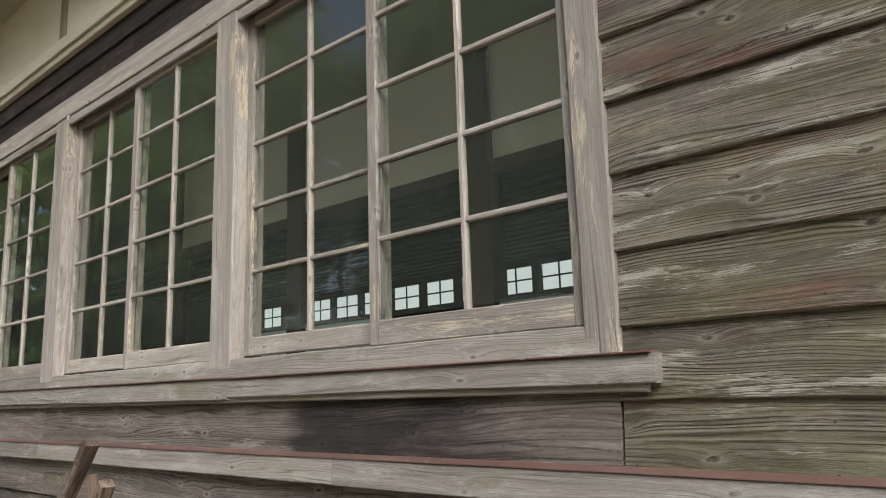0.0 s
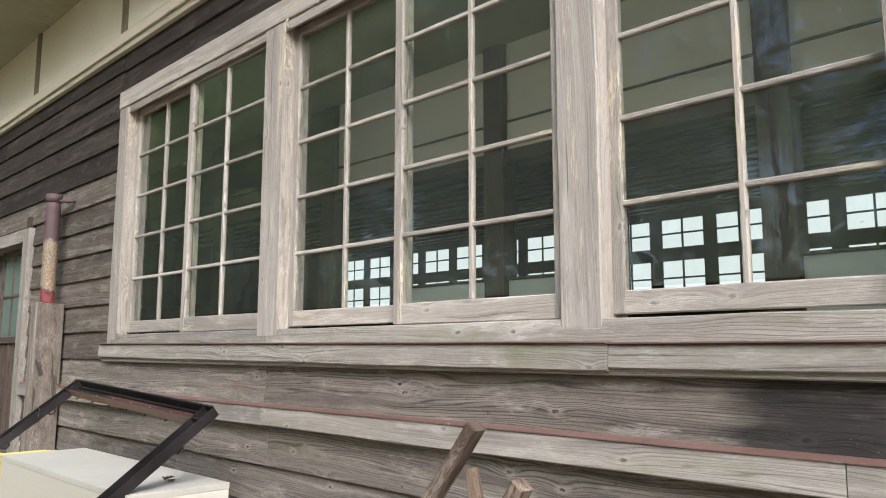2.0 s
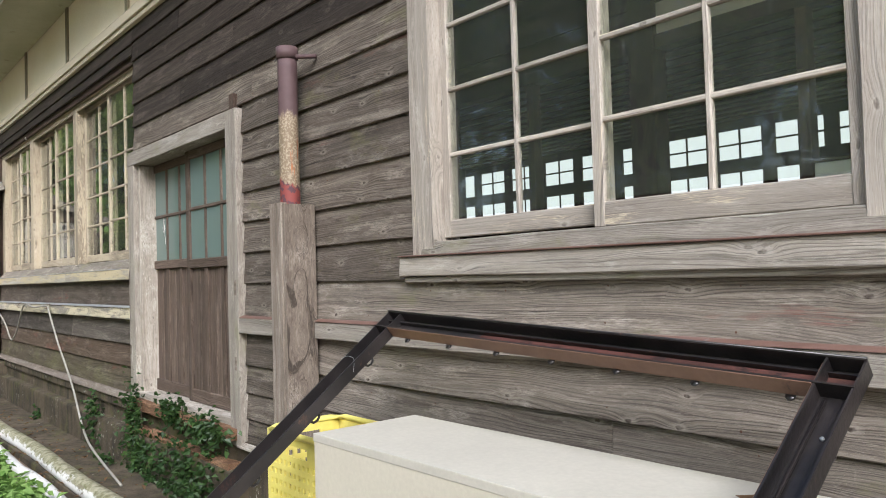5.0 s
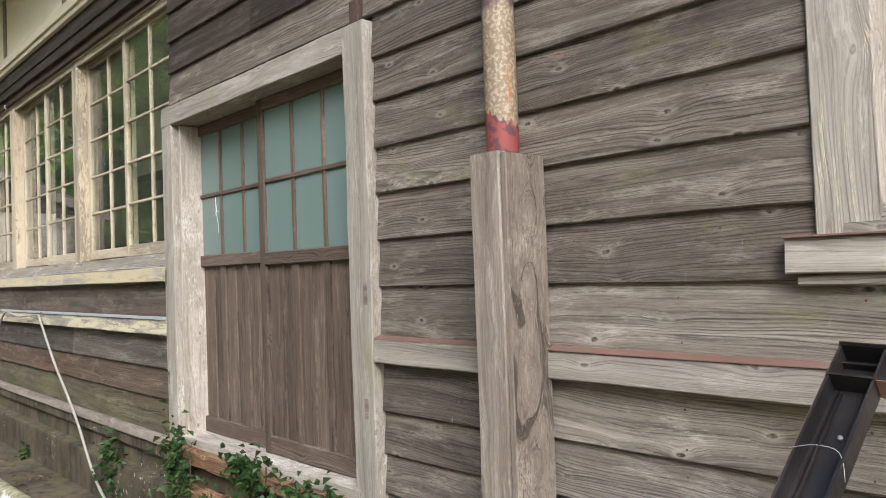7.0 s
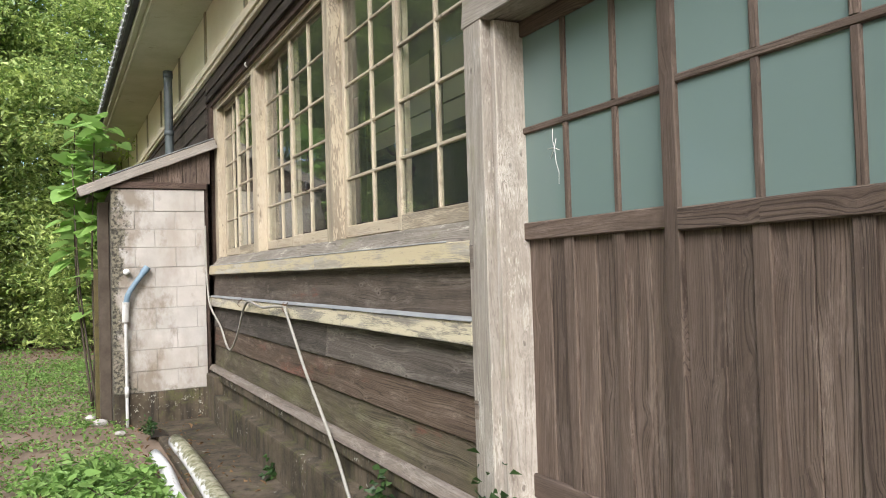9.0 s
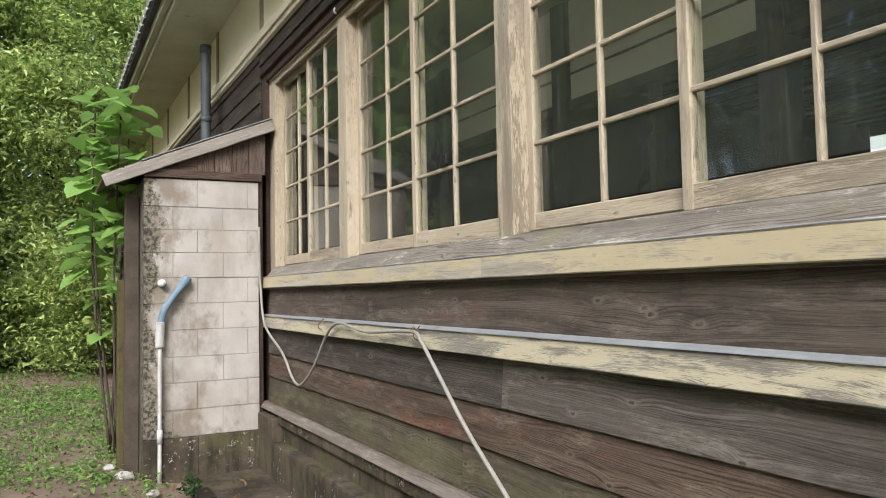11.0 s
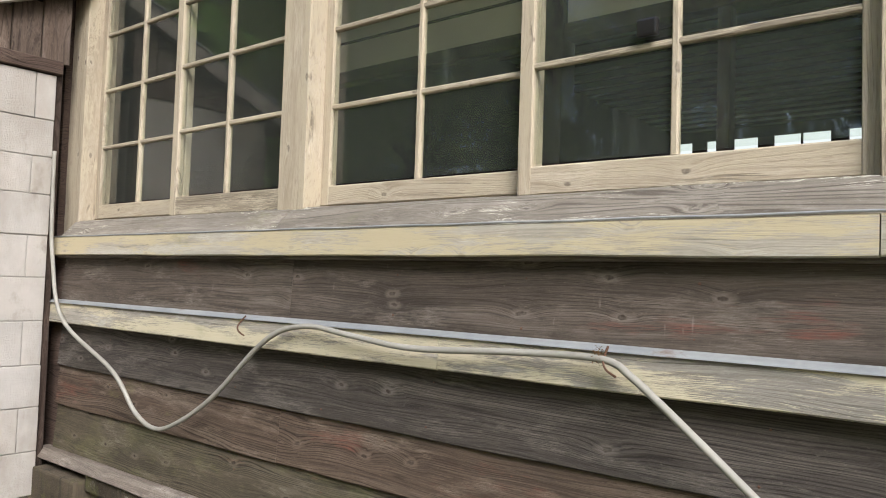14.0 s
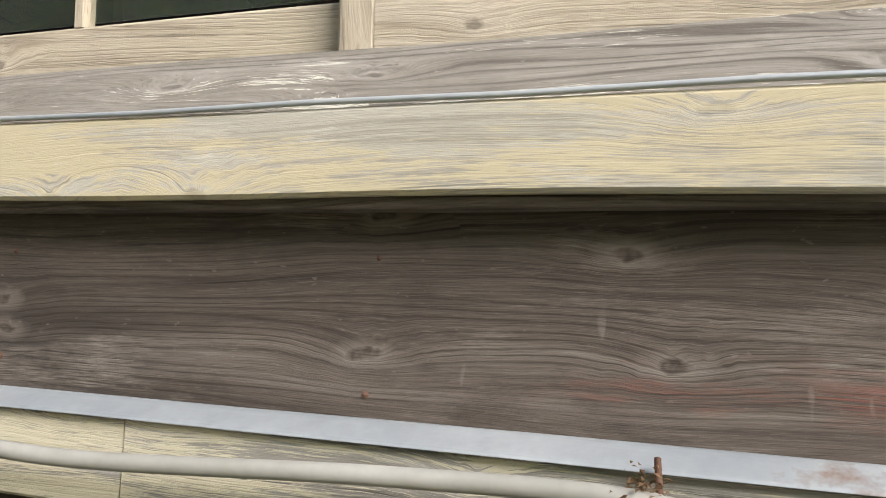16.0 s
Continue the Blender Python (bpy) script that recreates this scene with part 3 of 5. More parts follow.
# sheathing behind the boards
for x0, x1, z0, z1 in ((-0.98, 4.0, 0.4, 3.5), (-6.45, -0.98, 0.4, 1.42), (-8.15, -6.45, 0.4, 3.5), (-10.0, -8.15, 2.36, 3.5), (-15.5, -10.0, 0.4, 1.48), (-28.0, -15.5, 0.4, 3.5), (-6.45, -0.98, 3.1, 3.5), (-15.5, -10.0, 3.14, 3.5)):
    slab("sheathing", x0, x1, FACE + 0.012, FACE + 0.1, z0, z1, INNER_WOOD, wall, 0)
# right of the first window
zs = [0.42, 0.60, 0.78, 0.96, 1.142, 1.322, 1.505, 1.693, 1.892, 2.085, 2.27, 2.455, 2.64, 2.83, 3.02, 3.21, 3.42]
for i, (a, b) in enumerate(zip(zs, zs[1:])):
    course(-0.945, 4.0, a, b, SIDING_MOSSY, [0.2 + 0.45 * (i % 3)], 0.006)
# under the first window, running on behind the boxed post
course(-7.25, -4.53, 1.165, 1.375, SIDING_PALE)
course(-4.53, -0.95, 1.165, 1.375, SIDING_SOOTED)
for a, b, j in ((0.885, 1.08, [-4.5, -2.0]), (0.715, 0.885, [-5.4, -2.9]), (0.545, 0.715, [-4.4]), (0.42, 0.545, [-3.2])):
    course(-7.25, -0.95, a, b, SIDING_PALE, j)
# between the first window and the door
for a, b in zip([0.42, 0.56, 0.717, 0.881], [0.56, 0.717, 0.881, 1.08]):
    course(-8.045, -7.252, a, b, SIDING)
course(-8.045, -7.252, 1.165, 1.361, SIDING)
zs = [1.361, 1.538, 1.718, 1.90, 2.08, 2.254]
for i, (a, b) in enumerate(zip(zs, zs[1:])):
    course(-8.045, -6.403, a, b, SIDING)
zs = [2.254, 2.43, 2.61, 2.79, 2.965, 3.14, 3.30, 3.43]
for i, (a, b) in enumerate(zip(zs, zs[1:])):
    lo = -8.045 if a < 2.4 else -9.98
    # boards above 2.6 m take the darker colour for the eave's shade
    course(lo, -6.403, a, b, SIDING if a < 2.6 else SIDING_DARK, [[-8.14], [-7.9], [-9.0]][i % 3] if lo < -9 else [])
# dark band over the windows: stain plus eave shade put into the colour
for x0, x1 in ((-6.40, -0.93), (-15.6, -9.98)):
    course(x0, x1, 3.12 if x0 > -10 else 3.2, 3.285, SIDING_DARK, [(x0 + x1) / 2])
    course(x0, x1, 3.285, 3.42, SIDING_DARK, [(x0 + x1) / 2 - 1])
# under the second window
course(-15.36, -10.01, 1.195, 1.42, SIDING_UNDER, [-13.68])
for a, b, j, m in ((0.895, 1.10, [-11.857], SIDING_GREY), (0.712, 0.895, [-13.72], SIDING_BROWN), (0.505, 0.712, [-12.2], SIDING_GREEN)):
    course(-15.36, -10.01, a, b, m, j, 0.005)
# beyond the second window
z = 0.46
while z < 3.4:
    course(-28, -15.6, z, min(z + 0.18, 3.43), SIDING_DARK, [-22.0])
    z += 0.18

nv, nf = [], []
for x, y, z in NAILS:
    k = len(nv)
    r = random.uniform(0.0025, 0.0042)
    for i in range(6):
        nv.append((x + r * math.cos(i * math.pi / 3), y - 0.0025, z + r * math.sin(i * math.pi / 3)))
    nv.append((x, y - 0.0042, z))
    nf += [(k + i, k + (i + 1) % 6, k + 6) for i in range(6)]
nails = solid("nail_heads", nv, nf, RUST, wall, None, "dark rusty nail heads")
nails["kind"] = "stuff"

trims = thing("trim", "weathered timber trim boards along the wall", "trim", kind="structure")
timber("sill_board", -6.462, -2.63, 1.638, FACE, 1.364, 1.447, TRIM, trims, 0.003, lean=0.006, tilt=0.25)
timber("sill_board", -2.627, -0.83, 1.640, FACE, 1.366, 1.435, TRIM, trims, 0.003, lean=0.006)
timber("under_batten", -6.44, -0.86, 1.655, FACE, 1.345, 1.37, TRIM, trims, 0.002)
timber("flashing", -6.465, -2.63, 1.634, FACE, 1.447, 1.453, COPPER, trims, 0.001, tilt=0.25)
timber("flashing", -2.628, -0.84, 1.634, FACE, 1.436, 1.442, COPPER, trims, 0.001)
for x0, x1 in ((-7.183, -4.5), (-4.497, -2.0), (-1.997, 0.9)):
    timber("rail_board", x0, x1, 1.640, FACE, 1.073, 1.160, TRIM, trims, 0.003, lean=0.004)
timber("rail_board", -8.045, -7.324, 1.640, FACE, 1.068, 1.158, TRIM, trims, 0.003)
timber("flashing", -8.045, -7.325, 1.636, FACE, 1.158, 1.17, COPPER, trims, 0.0015, lean=0.03)
timber("flashing", -7.183, 0.9, 1.636, FACE, 1.160, 1.172, COPPER, trims, 0.0015, lean=0.03)
for x0, x1 in ((-15.40, -11.93), (-11.927, -10.008)):
    timber("sill_board", x0, x1, 1.636, FACE, 1.410, 1.495, TRIM_CREAM, trims, 0.003, lean=0.006)
timber("under_batten", -15.36, -10.01, 1.650, FACE, 1.400, 1.412, SIDING_UNDER, trims, 0.002)
tube("flashing", [(-15.4 + 0.2 * i, 1.642, 1.498 + 0.002 * (i % 2)) for i in range(27)], 0.003, GALV, trims, sides=8)
for x0, x1 in ((-15.42, -13.0), (-12.997, -10.008)):
    timber("rail_board", x0, x1, 1.636, FACE, 1.095, 1.188, TRIM_PALE, trims, 0.003, lean=0.004)
timber("flashing", -15.42, -10.01, 1.628, FACE, 1.188, 1.202, GALV, trims, 0.001, lean=0.035)
timber("water_table", -15.42, -10.01, 1.612, FACE, 0.462, 0.507, POST, trims, 0.003, lean=0.03)
timber("water_table", -8.1, 4.0, 1.63, FACE, 0.395, 0.425, TRIM, trims, 0.003, lean=0.02)
# moulding, plaster and battens under the eaves
timber("moulding", -28, 4, 1.655, FACE, 3.42, 3.458, MOULDING, trims, 0.001, lean=-0.008)
timber("moulding", -28, 4, 1.632, FACE, 3.459, 3.545, MOULDING, trims, 0.001, lean=0.006)
timber("moulding", -28, 4, 1.640, FACE, 3.547, 3.556, MOULDING, trims, 0.001, lean=0.02)
slab("plaster_band", -28, 4, 1.68, 1.78, 3.5, 4.16, PLASTER, wall, 0)
x = -28.2
while x < 4:
    timber("batten", x - 0.035, x + 0.035, 1.662, 1.684, 3.556, 4.12, BATTEN, trims, 0.001)
    x += 1.815
slab("plinth", -28, 4, 1.66, 1.80, -0.3, 0.43, CONCRETE, wall, 0.006)
slab("plinth_pier", -15.36, -14.95, 1.585, 1.70, -0.3, 0.43, CONCRETE, wall, 0.012)
slab("plinth_cap", -14.95, -10.01, 1.632, 1.70, 0.385, 0.458, LICHENED, wall, 0.01)
slab("plinth_ledge", -14.9, -8.0, 1.568, 1.70, -0.3, 0.27, CONCRETE, wall, 0.02)

# windows
ROWS_Z = [1.60, 1.853, 2.106, 2.359, 2.612, 2.865]


def sash(parent, x0, x1, y, zlo, zhi, mat, rail_top):
    """One sash: two stiles in one mesh, with rails, bars and ten panes under it."""
    st, bot, top, t = 0.045, rail_top - zlo, 0.045, 0.032
    w, h = x1 - x0, zhi - zlo
    bm = bmesh.new()
    for a in (0, w - st):
        r = bmesh.ops.create_cube(bm, size=1)["verts"]
        bmesh.ops.scale(bm, vec=(h, t, st), verts=r)
        bmesh.ops.translate(bm, vec=(h / 2, t / 2, -a - st / 2), verts=r)
    bmesh.ops.bevel(bm, geom=bm.edges[:], offset=0.003, segments=1, affect="EDGES")
    ob = part("sash", bm, mat, parent, "", pose(x0, y, zlo) @ TURNS["Z"])
    timber("rail", x0 + st, x1 - st, y + 0.001, y + t, zlo, zlo + bot, mat, ob, 0.001)
    timber("rail", x0 + st, x1 - st, y + 0.001, y + t, zhi - top, zhi, mat, ob, 0.001)
    timber("upright_bar", x0 + w / 2 - 0.010, x0 + w / 2 + 0.010, y + 0.002, y + 0.026, zlo + bot, zhi - top, mat, ob, 0.0008)
    rise = (h - bot - top) / 5
    for i in range(1, 5):
        z = zlo + bot + rise * i
        timber("bar", x0 + st, x1 - st, y + 0.004, y + 0.027, z - 0.009, z + 0.009, mat, ob, 0.0008)
    for i in range(5):
        for a, b in ((st, w / 2 - 0.010), (w / 2 + 0.010, w - st)):
            slab("pane", x0 + a, x0 + b, y + 0.013, y + 0.016, zlo + bot + rise * i + 0.008, zlo + bot + rise * (i + 1) - 0.008, CLEAR, ob, 0)
    return ob


def window(name, label, xs, zsill, mat, sillmat, lefts, rights, zhead, front, deep, rail_top):
    """Three bays between posts; xs: the front edges of jambs and posts; each bay has two sliding sashes."""
    win = thing(name, label, "window", kind="structure")
    back = front + 0.15
    for i, (a, b) in enumerate(xs):
        timber("jamb" if i in (0, len(xs) - 1) else "post", a, b, front, back, zsill - 0.074, zhead, mat, win, 0.003)
    a, b = xs[0][0], xs[-1][1]
    timber("head", a, b, front - 0.006, back, zhead + 0.001, zhead + 0.118, mat, win, 0.003)
    mid = (xs[1][0] + xs[1][1]) / 2
    for c, d in ((a + lefts, mid), (mid + 0.003, b - rights)):
        timber("window_sill", c, d, 1.660, back, zsill - 0.088, zsill, sillmat, win, 0.003, lean=front - 1.655)
    for (p, q), (r, s) in zip(xs, xs[1:]):
        half = (q + r) / 2
        sash(win, q - 0.005, half + 0.02, front + 0.064 + deep, zsill + 0.012, zhead - 0.02, mat, rail_top)
        sash(win, half - 0.02, r + 0.005, front + 0.026 + deep, zsill + 0.002, zhead - 0.02, mat, rail_top)
        timber("stop_bead", q, r, front + 0.004, front + 0.02, zhead - 0.05, zhead, mat, win, 0.001)
    return win


window("window_1", "wide timber window with small old panes", [(-6.40, -6.26), (-4.60, -4.43), (-2.815, -2.66), (-1.03, -0.93)], 1.515, FRAME, TRIM, 0.06, 0.06, 3.02, 1.668, 0.0, 1.60)
window("window_2", "wide timber window with flaking cream paint", [(-15.68, -15.35), (-13.844, -13.70), (-11.945, -11.83), (-10.06, -9.99)], 1.583, FRAME_CREAM, SILL_FLAKY, 0.30, 0.0, 3.135, 1.735, 0.012, 1.665)

# door
door = thing("door_1", "pair of brown timber sliding doors with green frosted panes", "door", kind="structure")
timber("casing", -10.005, -9.875, 1.640, 1.84, 0.47, 2.30, CASING, door, 0.004)
timber("jamb", -9.873, -9.84, 1.676, 1.84, 0.50, 2.29, CASING, door, 0.004)
timber("casing", -8.19, -8.047, 1.640, 1.84, 0.40, 2.405, CASING, door, 0.006)
timber("lintel", -10.01, -8.193, 1.636, 1.84, 2.297, 2.408, CASING, door, 0.005, lean=0.008)
timber("lintel_stub", -8.15, -8.09, 1.65, 1.69, 2.406, 2.50, INNER_WOOD, door, 0.004)
timber("threshold", -9.9, -8.19, 1.655, 1.84, 0.49, 0.548, TRIM, door, 0.004)


def door_leaf(x0, x1, y, rail):
    """Frame with two rows of three panes above upright boards, with cover strips under the glazing bars."""
    st, z0, z1, mid, head = 0.058, 0.55, 2.296, 1.887, 2.236
    body = timber("door_leaf", x0, x0 + st, y, y + 0.035, z0, z1, DOORWOOD, door, 0.001)
    timber("stile", x1 - st, x1, y, y + 0.035, z0, z1, DOORWOOD, body, 0.001)
    timber("rail", x0 + st, x1 - st, y + 0.001, y + 0.034, z0, z0 + 0.085, DOORWOOD, body, 0.001)
    timber("rail", x0 + st, x1 - st, y - 0.004, y + 0.034, rail, rail + 0.064, DOORWOOD, body, 0.001)
    timber("rail", x0 + st, x1 - st, y + 0.001, y + 0.034, head, z1, DOORWOOD, body, 0.001)
    timber("bar", x0 + st, x1 - st, y + 0.004, y + 0.03, mid - 0.012, mid + 0.012, DOORWOOD, body, 0.001)
    w = (x1 - x0 - 2 * st) / 3
    low = rail + 0.064
    for i in (1, 2):
        for a, b in ((low, mid - 0.012), (mid + 0.012, head)):
            timber("bar", x0 + st + w * i - 0.012, x0 + st + w * i + 0.012, y + 0.004, y + 0.03, a, b, DOORWOOD, body, 0.001)
    for i in range(3):
        for a, b in ((low, mid), (mid, head)):
            slab("pane", x0 + st + w * i, x0 + st + w * (i + 1), y + 0.015, y + 0.019, a, b, FROSTED, body, 0)
    for i in range(6):
        timber("panel_board", x0 + st + w * i / 2 + 0.001, x0 + st + w * (i + 1) / 2 - 0.001, y + 0.018 + 0.003 * (i % 2), y + 0.030, z0 + 0.085, rail, DOORWOOD, body, 0.001)
    for i in (1, 2):
        xc = x0 + st + w * i
        timber("cover_strip", xc - 0.026, xc + 0.026, y + 0.006, y + 0.018, z0 + 0.085, rail, DOORWOOD, body, 0.0015)
    return body


first_leaf = door_leaf(-9.902, -9.025, 1.785, 1.484)
door_leaf(-9.093, -8.20, 1.745, 1.472)
for turn in ([(-9.668, 1.87), (-9.672, 1.83), (-9.662, 1.80), (-9.655, 1.75), (-9.64, 1.71), (-9.642, 1.67)], [(-9.70, 1.80), (-9.662, 1.80), (-9.63, 1.785)], [(-9.685, 1.765), (-9.662, 1.80), (-9.65, 1.83)]):
    tube("crack", [(x, 1.7985, z) for x, z in turn], 0.001, PVC, first_leaf, sides=5)

# eaves and roof
eaves = thing("roof", "tiled roof with pale green painted eaves", "roof", kind="structure")
slab("soffit", -28, 4, 1.16, 1.70, 4.12, 4.14, SOFFIT, eaves, 0)
timber("fascia", -28, 4, 1.13, 1.16, 4.10, 4.23, SOFFIT, eaves, 0.002)
timber("drip_board", -28, 4, 1.07, 1.13, 4.17, 4.26, SOFFIT, eaves, 0.002)
slab("roof_deck", -28, 4, 0.0, 6.15, -0.03, 0.0, TILE, eaves, 0, m=pose(0, 1.0, 4.28, 24, 0, 0))
slab("roof_back", -28, 4, 0.0, 6.1, -0.03, 0.0, TILE, eaves, 0, m=pose(0, 12.2, 4.27, 156, 0, 0))
tile_verts, tile_faces = [], []
for k in range(11):
    a = math.pi * k / 10
    for d in (0.0, 0.5):
        tile_verts.append((0.12 * math.cos(a), d, 0.05 * math.sin(a)))
for k in range(10):
    tile_faces.append((2 * k, 2 * k + 2, 2 * k + 3, 2 * k + 1))
tile_faces.append(tuple(2 * k for k in range(11)))
first = solid("roof_tile", tile_verts, tile_faces, TILE_END, eaves, pose(-27.9, 0.98, 4.285, 24, 0, 0))
x = -27.64
while x < 3:
    t = new("roof_tile", first.data)
    t.matrix_basis = pose(x, 0.98, 4.285, 24, 0, 0)
    adopt(t, eaves)
    x += 0.26

# inside: corridor, partition and classroom
slab("floor", -16, 3, 1.80, 10.8, 0.45, 0.55, POST, None, 0)["kind"] = "structure"
inner = thing("wall_partition", "corridor partition of dark posts, pale panels and yellowed plaster, shaded bays coloured dark", "wall", kind="structure")
slab("ceiling", -16, 3, 1.79, 3.46, 3.46, 3.52, OLIVE_BOARD, None, 0)["kind"] = "structure"
slab("ceiling", -16, 3, 3.52, 10.75, 3.62, 3.68, OLIVE_BOARD, None, 0)["kind"] = "structure"
posts_x = [-2.78 + 1.83 * k for k in range(-7, 3)]
for i, px in enumerate(posts_x):
    timber("post", px - 0.085, px + 0.085, 3.42, 3.56, 0.55, 3.46, INNER_WOOD, inner, 0.001)
    if i == len(posts_x) - 1:
        break
    a, b = px + 0.085, px + 1.83 - 0.085
    lo, hi = {4: (b - 0.01, b), 5: ((a + b) / 2, b), 6: (a, (a + b) / 2)}.get(i, (a, b))
    # bays 2 and 3: panels coloured dark for dim light and dark reflections
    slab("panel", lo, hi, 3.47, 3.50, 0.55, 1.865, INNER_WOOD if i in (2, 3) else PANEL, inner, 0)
    timber("rail", lo, hi, 3.45, 3.53, 1.865, 1.885, INNER_WOOD, inner, 0.001)
    timber("rail", a, b, 3.44, 3.54, 2.645, 2.725, INNER_WOOD, inner, 0.001)
    # bays 2 to 4: plaster coloured dark for the same shade and reflections
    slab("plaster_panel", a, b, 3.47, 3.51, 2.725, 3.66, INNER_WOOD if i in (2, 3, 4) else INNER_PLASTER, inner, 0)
    timber("picture_rail", a, b, 3.455, 3.47, 2.915, 2.93, INNER_WOOD, inner, 0.0)
    timber("stile", (a + b) / 2 - 0.03, (a + b) / 2 + 0.03, 3.45, 3.53, 0.55 if i in (4, 5, 6) else 1.885, 2.645, INNER_WOOD, inner, 0.001)
north = thing("wall_north", "dark far wall with rows of small bright windows", "wall", kind="structure")
xs = [-7.33 + 0.91 * k for k in range(-9, 11)]
FAR, LOW, HIGH = 10.65, (2.27, 2.81), (3.02, 3.47)
slab("wall_base", -16, 3, FAR, FAR + 0.03, 0.0, LOW[0], INNER_WOOD, north, 0)
slab("wall_top", -16, 3, FAR, FAR + 0.03, HIGH[1], 3.7, INNER_WOOD, north, 0)
slab("wall_middle", -16, 3, FAR, FAR + 0.03, LOW[1], HIGH[0], INNER_WOOD, north, 0)
for x in xs:
    for a, b in (LOW, HIGH):
        slab("mullion", x - 0.21, x, FAR, FAR + 0.03, a, b, INNER_WOOD, north, 0)
        slab("window_bar", x + 0.335, x + 0.365, FAR + 0.005, FAR + 0.02, a, b, INNER_WOOD, north, 0)
        slab("window_bar", x, x + 0.70, FAR + 0.006, FAR + 0.019, (a + b) / 2 - 0.014, (a + b) / 2 + 0.014, INNER_WOOD, north, 0)
for name, x in (("wall_west", -16.1), ("wall_east", 2.9)):
    slab(name, x, x + 0.1, 1.8, FAR, 0.0, 3.7, INNER_WOOD, None, 0)["kind"] = "structure"
for k in range(6, 29):
    timber("ceiling_batten", -16, 2.9, 1.95 + 0.3 * k, 1.99 + 0.3 * k, 3.59, 3.62, INNER_WOOD, inner, 0, step=4)
# glowing sheet added as the daylight outside the far windows
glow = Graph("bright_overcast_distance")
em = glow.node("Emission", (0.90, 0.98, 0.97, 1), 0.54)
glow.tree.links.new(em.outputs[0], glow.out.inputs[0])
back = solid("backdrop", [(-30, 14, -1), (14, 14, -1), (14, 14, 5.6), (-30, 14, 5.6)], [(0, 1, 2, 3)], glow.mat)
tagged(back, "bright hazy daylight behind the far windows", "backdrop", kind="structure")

# ---- ground ----
gv, gf = [], []
gx = [-400, -120, -60] + [-40 + 0.5 * i for i in range(100)] + [20, 60, 400]
gy = [-400, -100, -40] + [-12 + 0.4 * i for i in range(33)] + [1.02, 30, 400]
for yy in gy:
    for xx in gx:
        near = -40 < xx < 12 and -12 < yy < 0.9
        gv.append((xx, yy, -0.02 + (0.05 * noise.noise((xx * 0.35, yy * 0.35, 3)) if near else 0) - (0.03 if yy > 1 else 0)))
nx = len(gx)
for j in range(len(gy) - 1):
    for i in range(nx - 1):
        gf.append((j * nx + i, j * nx + i + 1, (j + 1) * nx + i + 1, (j + 1) * nx + i))
ground = solid("ground", gv, gf, SOIL, None, None, "", True)
tagged(ground, "bare brown soil with low green weeds", "ground", kind="structure")
slab("pavement", -15.36, -6.9, 1.04, 1.66, -0.2, 0.0, APRON, None, 0.01)["kind"] = "structure"
# ---- block shed ----
shed = thing("block_shed", "small lean-to shed of pale concrete blocks with a plank roof", "shed", (-15.36, 0.83, 0))
slab("core", -17.6, -15.368, 0.765, 1.60, 0.0, 2.255, MORTAR, shed, 0)
beds = [-0.1, 0.294, 0.497, 0.701, 0.895, 1.10, 1.303, 1.499, 1.692, 1.869, 2.045, 2.262]
for k, (za, zb) in enumerate(zip(beds, beds[1:])):
    y = 0.735
    for e in ([0.945, 1.32] if k % 2 else [1.125, 1.51]) + [1.602]:
        mat = LICHENED if k == 0 else BLOCK
        out = 0.035 if k == 0 else random.uniform(-0.004, 0.003)
        slab("block", -15.50, -15.36 + out, y + 0.0015, e - 0.0015, za + 0.0015, zb - 0.0015, mat, shed, 0.0045)
        y = e
slab("side_wall", -17.6, -15.505, 0.735, 0.765, -0.1, 2.25, MOSSBLOCK, shed, 0.006)
timber("wall_stud", -15.44, -15.38, 1.604, 1.64, 0.3, 2.40, INNER_WOOD, shed, 0.003)
slab("side_board", -16.0, -15.9, 0.60, 0.733, -0.1, 1.50, MOSSBOARD, shed, 0.01)
timber("corner_post", -15.72, -15.6, 0.63, 0.73, -0.1, 2.15, BARK, shed, 0.006)
pitch = math.degrees(math.atan2(2.74 - 2.22, 1.72 - 0.46))
timber("plate", -15.42, -15.34, 0.74, 1.62, 2.266, 2.33, INNER_WOOD, shed, 0.002)
for k in range(6):
    ya = 0.86 + 0.135 * k
    zt = 2.37 + (ya - 0.83) * 0.40
    timber("gable_board", -15.40, -15.375, ya, ya + 0.13, 2.33, zt, DOORWOOD, shed, 0.002)
roof_m = pose(-15.34, 0.46, 2.205, pitch, 0, 0)
bm_len = math.hypot(1.26, 0.52)
bargeboard = timber("bargeboard", 0, 0.03, 0, bm_len, -0.035, 0.052, FRAME, None, 0.004)
bargeboard.matrix_basis = roof_m @ bargeboard.matrix_basis
adopt(bargeboard, shed)
for k in range(9):
    b = timber("roof_board", -2.2, 0.02, 0.02 + bm_len / 9 * k, bm_len / 9 * (k + 1) + 0.01, 0.046, 0.062, POST, None, 0.002)
    b.matrix_basis = roof_m @ b.matrix_basis
    adopt(b, shed)
cap = slab("roof_sheet", -2.2, 0.035, 0.3, bm_len, 0.064, 0.07, GALV, None, 0)
cap.matrix_basis = roof_m @ cap.matrix_basis
adopt(cap, shed)

vent = thing("vent_pipe", "dark grey-green vent pipe rising through the shed roof", "pipe", (-17.0, 1.5, 2.65))
tube("pipe", [(-17.05, 1.5, 2.55 + 0.1 * i) for i in range(14)], 0.050, VENT, vent, sides=16)
tube("cap", [(-17.05, 1.5, 3.80), (-17.05, 1.5, 3.88)], 0.058, VENT, vent, sides=16)
